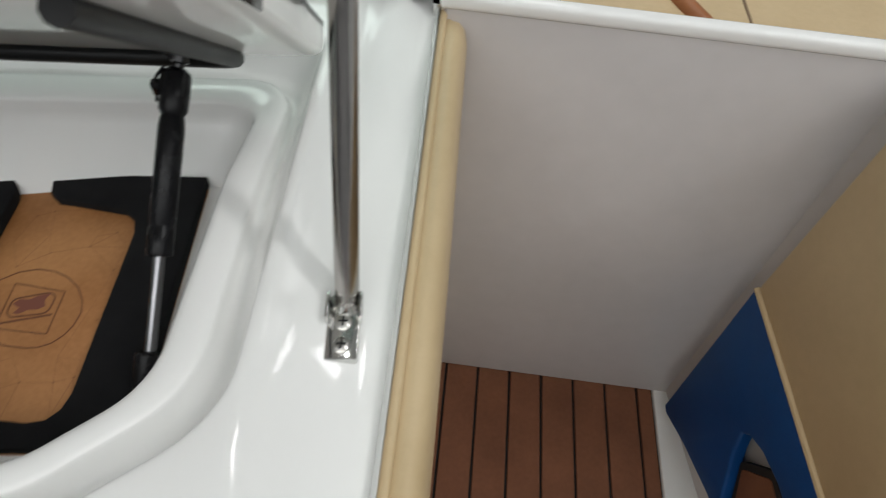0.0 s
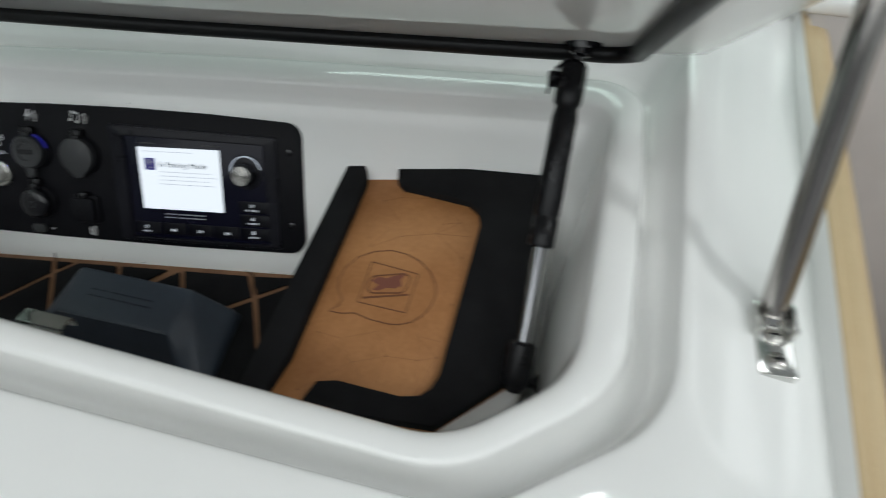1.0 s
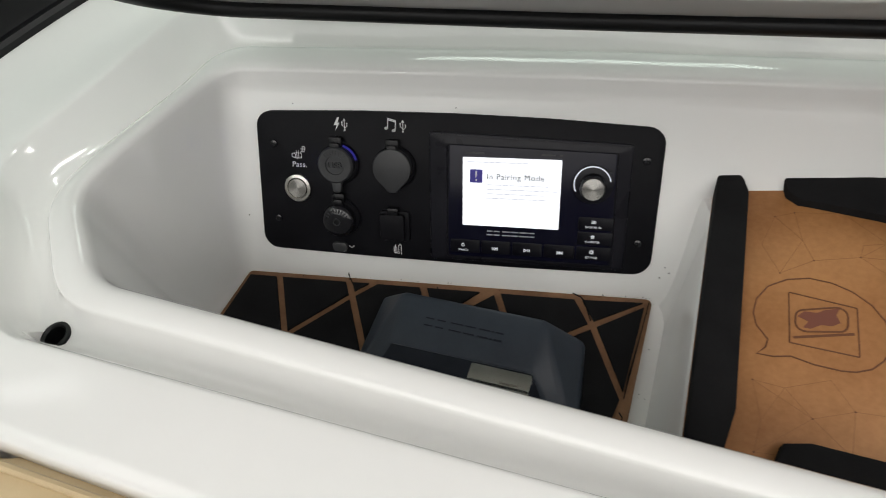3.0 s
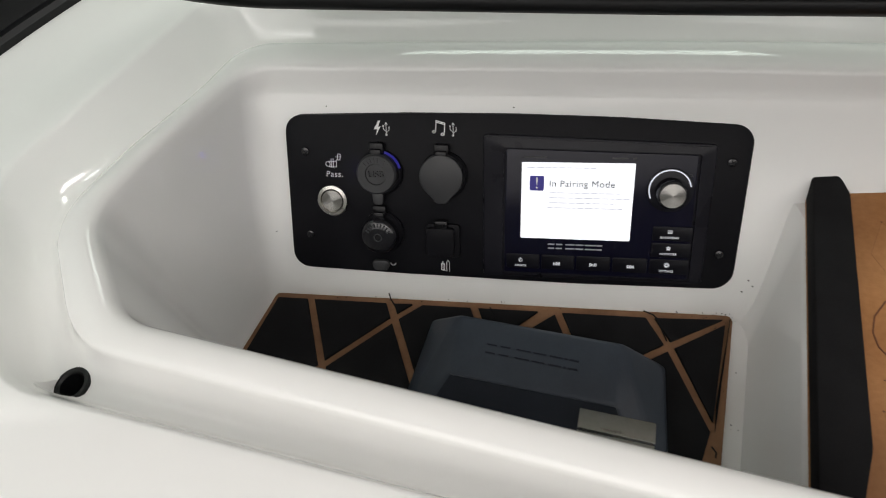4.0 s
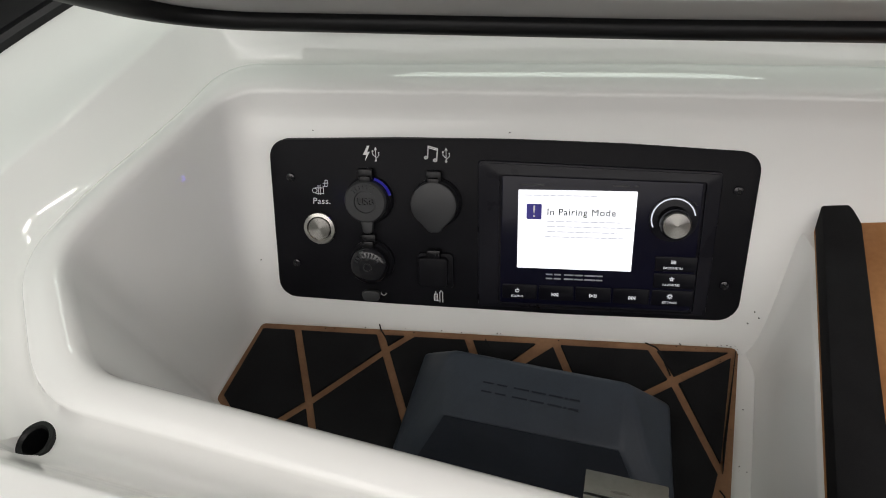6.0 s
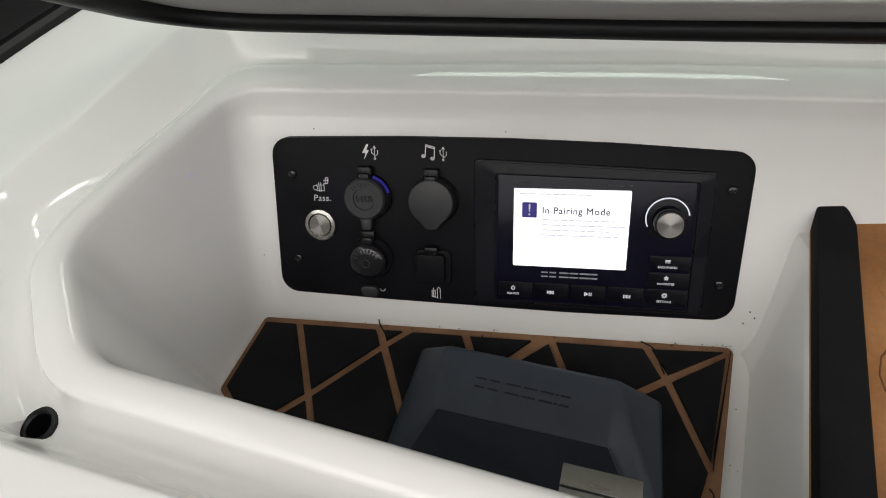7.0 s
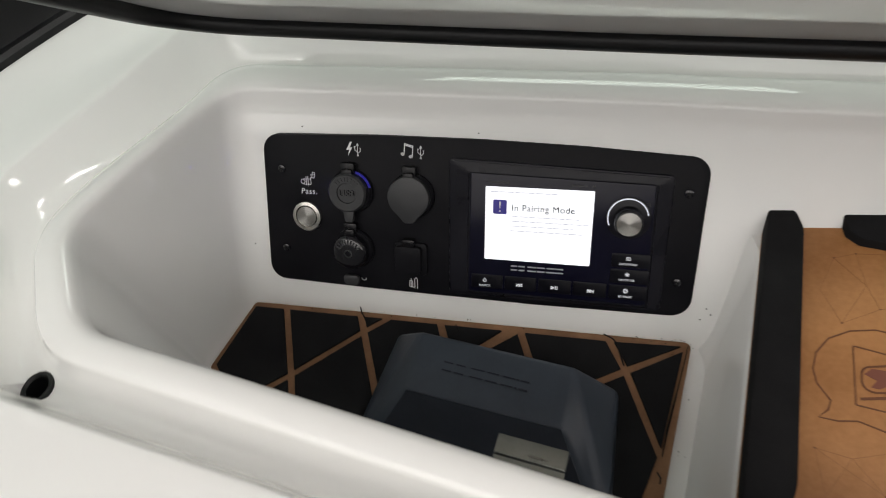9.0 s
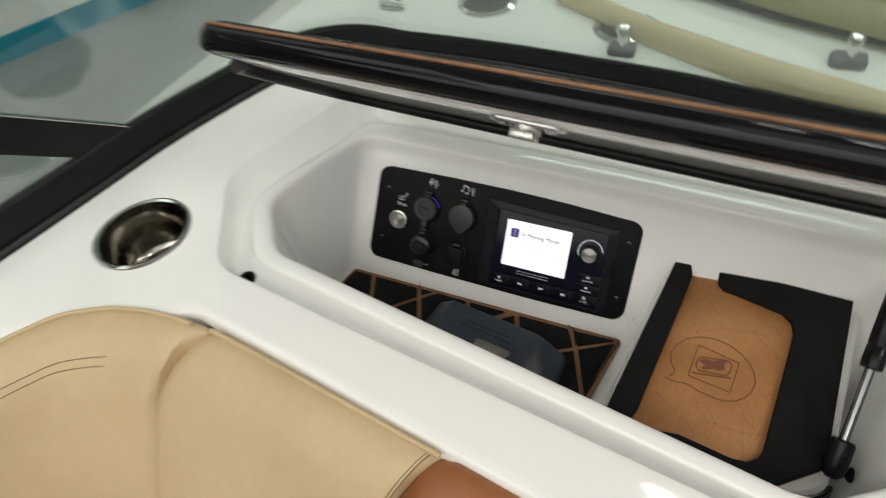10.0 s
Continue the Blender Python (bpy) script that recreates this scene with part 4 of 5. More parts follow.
# ---- gas strut between pocket and lid ----
def gas_strut():
    ob = thing("gas_strut", "black gas strut with a steel rod holding the lid open", "gas strut")
    a, b = Vector((0.4925, -0.1080, 0.0850)), Vector((0.5120, 0.0300, 0.1800))
    d = (b - a).normalized()
    L = (b - a).length
    along = Matrix.Translation(a) @ d.to_track_quat("Z", "Y").to_matrix().to_4x4()
    part("lower_end", lathe([(0.004, -0.012), (0.0072, -0.009), (0.0086, -0.002), (0.0086, 0.016), (0.0072, 0.0175), (0.003, 0.018)], 20, along), SATIN, ob)
    part("rod", lathe([(0.0034, 0.016), (0.0034, 0.075)], 16, along), RODSTEEL, ob, "polished steel rod")
    part("cylinder", lathe([(0.0044, 0.0735), (0.0072, 0.0742), (0.0076, 0.0755), (0.0076, 0.0905), (0.0070, 0.0915), (0.0070, 0.0925), (0.0076, 0.0935), (0.0076, L - 0.018), (0.0068, L - 0.012), (0.004, L - 0.011)], 24, along), SATIN, ob, "satin black gas cylinder")
    part("upper_end", joined(lathe([(0.006, L - 0.012), (0.0082, L - 0.008), (0.0086, L + 0.004), (0.0082, L + 0.014), (0.005, L + 0.017)], 18, along), box(-0.0072, 0.0072, -0.0076, 0.0076, L - 0.002, L + 0.0155, 0.0025, 2, along)), SATIN, ob)
    # ball stud on a small foot under the lid, and the spring clip
    head = a + d * (L + 0.010)
    near = LIDM.inverted() @ head
    foot = LIDM @ Vector((near.x + 0.004, near.y, -0.0008))
    stud = part("lid_stud", tube([head, head.lerp(foot, 0.55), head.lerp(foot, 0.62), foot], [0.0034, 0.0034, 0.0062, 0.0062], 14), GLOSSBLACK, ob)
    part("stud_foot", lathe([(0.0105, -0.0045), (0.0110, -0.0010), (0.0110, 0.0006)], 24, LIDM @ Matrix.Translation((near.x + 0.004, near.y, 0.0))), GLOSSBLACK, stud)
    part("clip", tube([head + Vector((-0.004, 0.0, 0.010)), head + Vector((-0.010, -0.001, 0.004)), head + Vector((-0.0125, -0.003, -0.006)), head + Vector((-0.0140, -0.004, -0.012))], 0.0010, 8), GLOSSBLACK, ob)
    part("clip_loop", box(-0.0032, 0.0032, -0.003, 0.003, -0.0045, 0.0045, 0.0014, 2, Matrix.Translation(head + Vector((-0.0112, -0.002, -0.003)))), GLOSSBLACK, ob)
    part("ball_stud", tube([a + Vector((0.004, -0.002, -0.006)), a + Vector((0.009, -0.003, -0.007)), a + Vector((0.0115, -0.003, -0.007)), a + Vector((0.0128, -0.003, -0.007))], [0.003, 0.003, 0.0058, 0.0058], 14), SATIN, ob)
    return ob


LIDM = Matrix.Translation((0.0, 0.1158, 0.1713)) @ Matrix.Rotation(radians(-3.64), 4, "Z") @ Matrix.Rotation(radians(0.07), 4, "Y") @ Matrix.Rotation(radians(-41.25), 4, "X")
gas_strut()
cable = thing("cable", "thin black cable lying in the pocket corner", "cable")
part("sheath", tube([(0.4960, -0.118, 0.062), (0.4920, -0.128, 0.066), (0.4800, -0.138, 0.0655), (0.4660, -0.146, 0.0625), (0.455, -0.150, 0.058)], 0.0024, 10), GLOSSBLACK, cable)


# ---- lid, held open ----
def lid():
    ob = thing("glovebox_lid", "open white glovebox lid with padded black front edge and rubber seal", "lid")
    shape = [(-0.020, 0.004), (-0.002, -0.256), (0.250, -0.274), (0.608, -0.276), (0.600, 0.004)]
    edge = rounded(shape, [0.03, 0.03, 0.3, 0.04, 0.02], 8, 8)
    c = Vector((0.29, -0.12))

    def ins(k):
        return [c + Vector(((p.x - c.x) * (1 - k * 0.8), (p.y - c.y) * (1 - 2 * k))) for p in edge]
    bm = bmesh.new()
    loops = [[(*p, -0.001) for p in ins(0.30)], [(*p, -0.001) for p in ins(0.20)], [(*p, -0.001) for p in ins(0.13)], [(*p, -0.0009) for p in ins(0.11)], [(*p, 0.0) for p in ins(0.06)], [(*p, 0.001) for p in ins(0.02)], [(*p, 0.004) for p in ins(0.004)], [(*p, 0.009) for p in edge], [(*p, 0.018) for p in edge], [(*p, 0.021) for p in ins(0.01)]]
    loft(bm, loops, True, True)
    bm.transform(LIDM)
    part("shell", bm, GELCOAT, ob, "white gelcoat shell")
    bead = rounded([(-0.006, -0.036), (0.018, -0.247), (0.25, -0.264), (0.556, -0.266), (0.553, -0.031), (0.25, -0.0254)], [0.05, 0.04, 0.3, 0.03, 0.02, 0.5], 8, 8)
    split = max(i for i, p in enumerate(bead) if p.y < -0.238)
    run = [p for p in bead[split + 1:] + bead[:split + 1] if p.y >= -0.238]
    part("seal", tube([(*p, -0.0044) for p in run], 0.0056, 10, False, LIDM), SEAL, ob, "black rubber bulb seal")
    # padded front edge
    front = [p for p in edge if p.y < -0.19]
    front.sort(key=lambda p: p.x)
    prof = [(-0.004, 0.0205), (0.003, 0.0200), (0.0065, 0.0175), (0.0080, 0.0125), (0.0076, 0.0070), (0.0055, 0.0030), (0.0015, 0.0010), (-0.0025, 0.0008), (-0.0045, 0.0020), (-0.0050, 0.005)]
    bm = bmesh.new()
    loft(bm, [[(p.x, p.y - o, z) for o, z in prof] for p in front], True, True)
    bm.transform(LIDM)
    part("front_trim", bm, TRIMBLACK, ob, "glossy black front trim")
    part("piping", tube([(p.x, p.y - 0.003, 0.0206) for p in front], 0.0013, 10, False, LIDM), TANFOAM, ob, "tan piping")
    pad = bmesh.new()
    loft(pad, [[(*p, 0.017) for p in ins(0.0)], [(*p, 0.0215) for p in ins(0.0)], [(*p, 0.0245) for p in ins(0.015)], [(*p, 0.025) for p in ins(0.05)]], True, True)
    pad.transform(LIDM)
    part("top_pad", pad, BEZEL, ob, "black vinyl top pad")
    # latch
    m = LIDM @ Matrix.Translation((0.2520, -0.216, 0.0)) @ Matrix.Rotation(radians(180), 4, "X")
    latch = part("latch", plate(rounded([(-0.022, 0.010), (-0.027, 0.0), (-0.022, -0.010), (0.022, -0.010), (0.027, 0.0), (0.022, 0.010)], 0.006, 5, 2), 0.0, 0.0035, 0.0012, m), CHROME, ob, "polished steel latch")
    part("latch_body", joined(lathe([(0.0098, 0.003), (0.0098, 0.008), (0.0088, 0.0095), (0.0, 0.0098)], 24, m), box(-0.0085, 0.0085, -0.006, 0.010, 0.006, 0.0125, 0.0015, 2, m)), BRUSHED, latch)
    for x in (-0.0165, 0.0165):
        part("latch_screw", lathe([(0.0042, 0.003), (0.0038, 0.005), (0.0, 0.0056)], 14, m @ Matrix.Translation((x, 0, 0)), False), BRUSHED, latch)
    return ob


lid()


# ---- steel support tube and its deck bracket ----
def support_tube():
    ob = thing("support_tube", "polished stainless steel windshield support tube on a deck bracket", "support tube")
    a = Vector((0.6130, -0.0960, 0.1470))
    d = Vector((0.05, 0.52, 1.0)).normalized()
    part("tube", tube([a - d * 0.004, a + d * 0.1, a + d * 0.2, a + d * 0.40], 0.0066, 24), TUBESTEEL, ob)
    m = Matrix.Translation((0.6110, -0.1130, DECK_Z - 0.0137)) @ Matrix.Rotation(radians(-4), 4, "Z")
    bracket = part("bracket", plate(rounded([(-0.0085, 0.021), (-0.0085, -0.0165), (0.0085, -0.0165), (0.0085, 0.021)], 0.0018, 5, 2), -0.002, 0.0030, 0.0010, m), CHROME, ob, "polished two-screw bracket")
    part("collar", tube([a - d * 0.006, a + d * 0.002], [0.0086, 0.0082], 24), CHROME, bracket)
    for s in (-1, 1):
        part("cheek", box(s * 0.0085 - 0.001, s * 0.0085 + 0.001, 0.004, 0.020, 0.0, 0.010, 0.0008, 2, m), CHROME, bracket)
    for y in (-0.0085, 0.0045):
        sc = part("bracket_screw", lathe([(0.0048, 0.0026), (0.0046, 0.0038), (0.0030, 0.0050), (0.0, 0.0054)], 20, m @ Matrix.Translation((0, y, 0)), False), BRUSHED, bracket)
        part("cross_slot", ribbons([[(-0.0022, 0), (0.0022, 0)], [(0, -0.0022), (0, 0.0022)]], 0.0008, 0.0048, 0.0058, m @ Matrix.Translation((0, y, 0))), SEAL, sc)
    return ob


support_tube()


# ---- padded vinyl panels ----
def along_path(pts, n):
    pts = [Vector(p) for p in pts]
    seg = [(b - a).length for a, b in zip(pts, pts[1:])]
    total, out = sum(seg), []
    for k in range(n):
        s = total * k / (n - 1)
        for i, L in enumerate(seg):
            if s <= L or i == len(seg) - 1:
                out.append(pts[i].lerp(pts[i + 1], min(1, s / L)))
                break
            s -= L
    for _ in range(3):
        out = [out[0]] + [(out[i - 1] + out[i] * 2 + out[i + 1]) / 4 for i in range(1, len(out) - 1)] + [out[-1]]
    return out


def cushion_loops(path, profile, end, n, sway, reach=(0.1, 0.1), steer=None):
    """Sections along a plan path: a profile of (outwards, height), drawn in at both ends."""
    pts = along_path(path, n)
    loops, run = [], 0.0
    total = sum((b - a).length for a, b in zip(pts, pts[1:]))
    zt = max(z for _, z in profile)
    for i, p in enumerate(pts):
        t = (pts[min(i + 1, n - 1)] - pts[max(i - 1, 0)]).normalized()
        o = Vector((t.y, -t.x))
        if i:
            run += (p - pts[i - 1]).length
        e = min(1.0, min(run, total - run) / end)
        k = 0.55 + 0.45 * math.sqrt(max(0.0, 1 - (1 - e) ** 2))
        ring = []
        for x, z in profile:
            d = o.lerp(steer, max(0.0, min(1.0, (x - 0.015) / 0.06))).normalized() if steer else o
            slide = sum(s * max(0.0, 1 - g / 0.09) * min(r, max(0.0, x - 0.003)) for s, g, r in zip(sway, (run, total - run), reach))
            ring.append(Vector((*(p + d * (x * k) + t * slide), z - (1 - k) * 0.014 * (z > zt - 0.03))))
        loops.append(ring)
    return loops


def padded(name, path, profile, mat, parent, end=0.012, n=36, label="", sway=(0.0, 0.0), reach=(0.1, 0.1), steer=None):
    loops = cushion_loops(path, profile, end, n, sway, reach, steer)
    bm = bmesh.new()
    grid = [[bm.verts.new(q) for q in ring] for ring in loops]
    for va, vb in zip(grid, grid[1:]):
        for j in range(len(va) - 1):
            bm.faces.new((va[j], va[j + 1], vb[j + 1], vb[j]))
    for ring in (loops[0], loops[-1]):
        bm.faces.new([bm.verts.new(q) for q in ring])
    bmesh.ops.remove_doubles(bm, verts=bm.verts, dist=1e-6)
    bmesh.ops.recalc_face_normals(bm, faces=bm.faces)
    return part(name, bm, mat, parent, label)


def on_cushion(path, profile, x, end, sway, reach, steer, cut, n=36, lift=0.0004):
    """A line that lies on a cushion, at one distance outwards on its profile."""
    j = max(i for i in range(len(profile) - 1) if profile[i][0] <= x)
    f = (x - profile[j][0]) / (profile[j + 1][0] - profile[j][0])
    line = [ring[j].lerp(ring[j + 1], f) + Vector((0, 0, lift)) for ring in cushion_loops(path, profile, end, n, sway, reach, steer)]
    return line[int(cut[0] * n):int(cut[1] * n)]


SIDE = [(-0.004, 0.146), (0.000, 0.1535), (0.006, 0.1570), (0.015, 0.1565), (0.030, 0.1505), (0.050, 0.1365), (0.068, 0.1150), (0.088, 0.0880), (0.112, 0.0520), (0.135, 0.0100), (0.150, -0.0500), (0.156, -0.1600), (0.156, -0.28), (0.0, -0.28)]
RAISED = [(x, z + 0.0035) for x, z in SIDE]
bolster = thing("seat_bolster", "cream vinyl padded bolster with double stitching along the console front", "bolster", "bolsters along the console front")
LEFT = [(-0.24, -0.372), (-0.19, -0.315), (-0.160, -0.268), (-0.132, -0.231), (-0.089, -0.208), (-0.046, -0.199), (0.0100, -0.1990)]
ASIDE = Vector((0.20, -0.98))
padded("cushion", LEFT, RAISED, CREAM, bolster, 0.03, sway=(0.0, -0.62), reach=(0.1, 0.065), steer=ASIDE)


def seam_line(path, x, z, n=30, cut=(0.0, 1.0)):
    pts = along_path(path, n)
    out = []
    for i in range(int(cut[0] * n), int(cut[1] * n)):
        t = (pts[min(i + 1, n - 1)] - pts[max(i - 1, 0)]).normalized()
        p = pts[i] + Vector((t.y, -t.x)) * x
        out.append((p.x, p.y, z))
    return out


for x in (0.0430, 0.0495):
    part("stitching", tube(on_cushion(LEFT, RAISED, x, 0.03, (0.0, -0.62), (0.1, 0.065), ASIDE, (0.02, 0.74)), 0.00045, 6), STITCH, bolster, "brown double stitching")
part("piping", tube(seam_line(LEFT, 0.0035, 0.1610, 40, (0.02, 0.97)), 0.0022, 8), CREAM, bolster)
bolster_b = thing("seat_bolster", "cream vinyl padded bolster ending in a saddle brown panel", "bolster", "bolsters along the console front")
MIDDLE = [(0.0120, -0.1970), (0.10, -0.209), (0.2335, -0.2290)]
padded("cushion", MIDDLE, SIDE, CREAM, bolster_b, 0.018, sway=(-0.62, -0.38), reach=(0.065, 0.1))
part("piping", tube(seam_line(MIDDLE, 0.0035, 0.1575, 30), 0.0022, 8), CREAM, bolster_b)
for back, gauge in ((0.0060, 0.0005), (0.0085, 0.0003)):
    run = []
    for x, z in SIDE[2:10]:
        k = 0.55 + 0.45 * math.sqrt(1 - (1 - back / 0.018) ** 2)
        slide = 0.38 * 0.93 * min(0.1, max(0.0, x - 0.003))
        run.append((0.2335 - 0.9888 * (back + slide) - 0.149 * x * k, -0.2290 + 0.149 * (back + slide) - 0.9888 * x * k, z + 0.0004 - (1 - k) * 0.014 * (z > 0.127)))
    part("stitching", tube(run, gauge, 6), STITCH, bolster_b)
padded("brown_panel", [(0.2350, -0.2292), (0.40, -0.2560), (0.625, -0.2920)], SIDE, BROWN, bolster_b, 0.010, sway=(-0.38, 0.0), label="saddle brown vinyl panel")

ROLL = [(0.0040, 0.142), (0.0056, 0.1462), (0.0105, 0.1482), (0.016, 0.1468), (0.0205, 0.141), (0.0235, 0.127), (0.0245, 0.09), (0.0245, -0.2), (0.0245, -0.43), (0.0, -0.43), (0.0, 0.142)]
EDGE = [(0.6165, -0.262), (0.6345, -0.15), (0.6515, -0.04), (0.6755, 0.120), (0.6830, 0.168)]
side_pad = thing("side_bolster", "cream vinyl padded edge with piping along the console side", "bolster")
padded("cushion", EDGE, ROLL, CREAM, side_pad, 0.006)
part("piping", tube(seam_line(EDGE, 0.0028, 0.1464, 40), 0.0030, 12), CREAM, side_pad, "cream vinyl piping")

# ---- walkway: planked floor, bulkhead and the opposite console side ----
WALK = Matrix.Translation((1.030, 0.069, -0.43)) @ Matrix.Rotation(radians(-10.0), 4, "Z")
floor = tagged(part("cockpit_floor", box(-0.62, 0.7, -1.9, 0.12, -0.04, -0.004, 0, 1, WALK), TEAKGAP), "dark grooved foam cockpit floor with teak coloured planks", "floor", kind="structure")
seams = [0.0, -0.024] + [-0.024 - 0.0485 * k for k in range(1, 9)]
for x1, x0 in zip(seams, seams[1:]):
    part("plank", box(x0 + 0.0016, x1 - 0.0016, -1.85, 0.02, -0.006, 0.0, 0.001, 1, WALK), TEAK, floor)
tagged(part("floor_margin", box(0.0005, 0.06, -1.85, 0.02, -0.03, 0.004, 0.003, 2, WALK), GELCOAT), "white gelcoat margin along the cockpit floor", "floor margin", kind="structure")

BULK = Matrix.Translation((1.045, 0.0655, -0.43)) @ Matrix.Rotation(radians(-11.2), 4, "Z") @ Matrix.Rotation(radians(-2.6), 4, "X")
bulk = tagged(part("bulkhead", box(-0.372, 0.03, 0.0, 0.012, 0.0, 0.590, 0.004, 3, BULK), SHADED_GELCOAT), "white gelcoat walk-through door, closed, with a rounded top edge", "door", kind="structure")
part("door_trim", box(-0.376, 0.03, -0.002, 0.0125, 0.583, 0.596, 0.004, 3, BULK), GELCOAT, bulk)
part("hinge_knuckle", joined(box(-0.392, -0.374, 0.0, 0.016, 0.560, 0.570, 0.002, 2, BULK), tube([BULK @ Vector((-0.378, 0.006, 0.545)), BULK @ Vector((-0.378, 0.006, 0.585))], 0.004, 10)), CHROME, bulk)

SIDEM = Matrix.Translation((1.040, 0.069, 0)) @ Matrix.Rotation(radians(-2.0), 4, "Z") @ Matrix(((0, 0, -1, 0), (1, 0, 0, 0), (0, 1, 0, 0), (0, 0, 0, 1)))
helm = tagged(part("helm_side", box(0.012, 0.5, -1.9, 0.06, -0.43, 0.17, 0.01, 3, Matrix.Translation((1.036, 0.05, 0))), SHADED_GELCOAT), "white gelcoat side of the helm console", "helm console", kind="structure")
tan_panel = thing("helm_side_panel", "tan vinyl panel over blue vinyl kick panel with an arched cut-out", "vinyl panel")
part("tan_panel", plate(rounded([(-0.012, 0.165), (-0.017, -0.106), (-0.219, -0.131), (-0.9, -0.20), (-0.9, 0.165)], 0.006, 5, 4), -0.004, 0.008, 0.003, SIDEM), CREAM, tan_panel, "tan vinyl upper panel")
arch = [(-0.035, -0.394), (-0.017, -0.108), (-0.219, -0.133), (-0.9, -0.202), (-0.9, -0.30), (-0.40, -0.235), (-0.26, -0.195), (-0.199, -0.190), (-0.165, -0.197), (-0.143, -0.210), (-0.136, -0.224), (-0.146, -0.250), (-0.178, -0.303), (-0.192, -0.328), (-0.186, -0.340), (-0.10, -0.372), (-0.045, -0.400)]
bm = bmesh.new()
lo, hi = [bm.verts.new((*p, -0.003)) for p in arch], [bm.verts.new((*p, 0.012)) for p in arch]
for k in range(len(arch)):
    bm.faces.new((lo[k], lo[(k + 1) % len(arch)], hi[(k + 1) % len(arch)], hi[k]))
top = bm.faces.new(hi)
bmesh.ops.recalc_face_normals(bm, faces=bm.faces)
bmesh.ops.bevel(bm, geom=top.edges[:], offset=0.004, segments=3, affect="EDGES", profile=0.5)
bmesh.ops.triangulate(bm, faces=[f for f in bm.faces if len(f.verts) > 4])
bm.transform(SIDEM)
part("blue_panel", bm, BLUE, tan_panel, "blue vinyl kick panel")
part("welt", tube([SIDEM @ Vector((-0.017, -0.107, 0.009)), SIDEM @ Vector((-0.219, -0.132, 0.009)), SIDEM @ Vector((-0.9, -0.201, 0.009))], 0.0035, 8), CREAM, tan_panel)
cubby = thing("cubby_liner", "teak foam pad with a black border inside the cut-out", "foam pad")
part("pad", plate(rounded([(-0.155, -0.262), (-0.182, -0.205), (-0.34, -0.225), (-0.33, -0.33), (-0.20, -0.33)], 0.008, 4, 2), -0.006, 0.001, 0.001, SIDEM), TEAKGAP, cubby)
part("inlay", plate(rounded([(-0.164, -0.262), (-0.188, -0.214), (-0.33, -0.233), (-0.32, -0.32), (-0.205, -0.32)], 0.006, 4, 2), 0.0, 0.003, 0.001, SIDEM), TEAK, cubby)

# ---- bow seating beyond the bulkhead ----
bow_seat = thing("bow_bench", "cream vinyl bow seat cushion with a saddle brown band", "seat cushion")
part("cushion", box(0.715, 1.72, 0.22, 1.55, -0.26, -0.115, 0.03, 4), CREAM, bow_seat)
part("brown_band", tube([(1.160, 0.47, -0.115), (1.128, 0.57, -0.112), (1.095, 0.68, -0.112), (1.05, 0.82, -0.115)], 0.014, 10), BROWN, bow_seat, "saddle brown vinyl band")
part("seam", tube([(1.208, 0.48, -0.1165), (1.232, 0.62, -0.1155), (1.27, 0.85, -0.116)], 0.003, 6), STITCH, bow_seat)
part("plinth", box(0.73, 1.70, 0.24, 1.53, -0.43, -0.25, 0.004, 2), GELCOAT, bow_seat)


# ---- windshield round the console ----
GLASSBASE = [(-0.300, -0.40), (-0.268, -0.285), (-0.246, -0.205), (-0.218, -0.090), (-0.200, -0.008), (-0.183, 0.039), (-0.164, 0.094), (-0.140, 0.145), (-0.112, 0.196), (-0.080, 0.222), (-0.031, 0.234), (0.119, 0.233), (0.312, 0.218), (0.469, 0.190), (0.600, 0.176), (0.700, 0.172)]


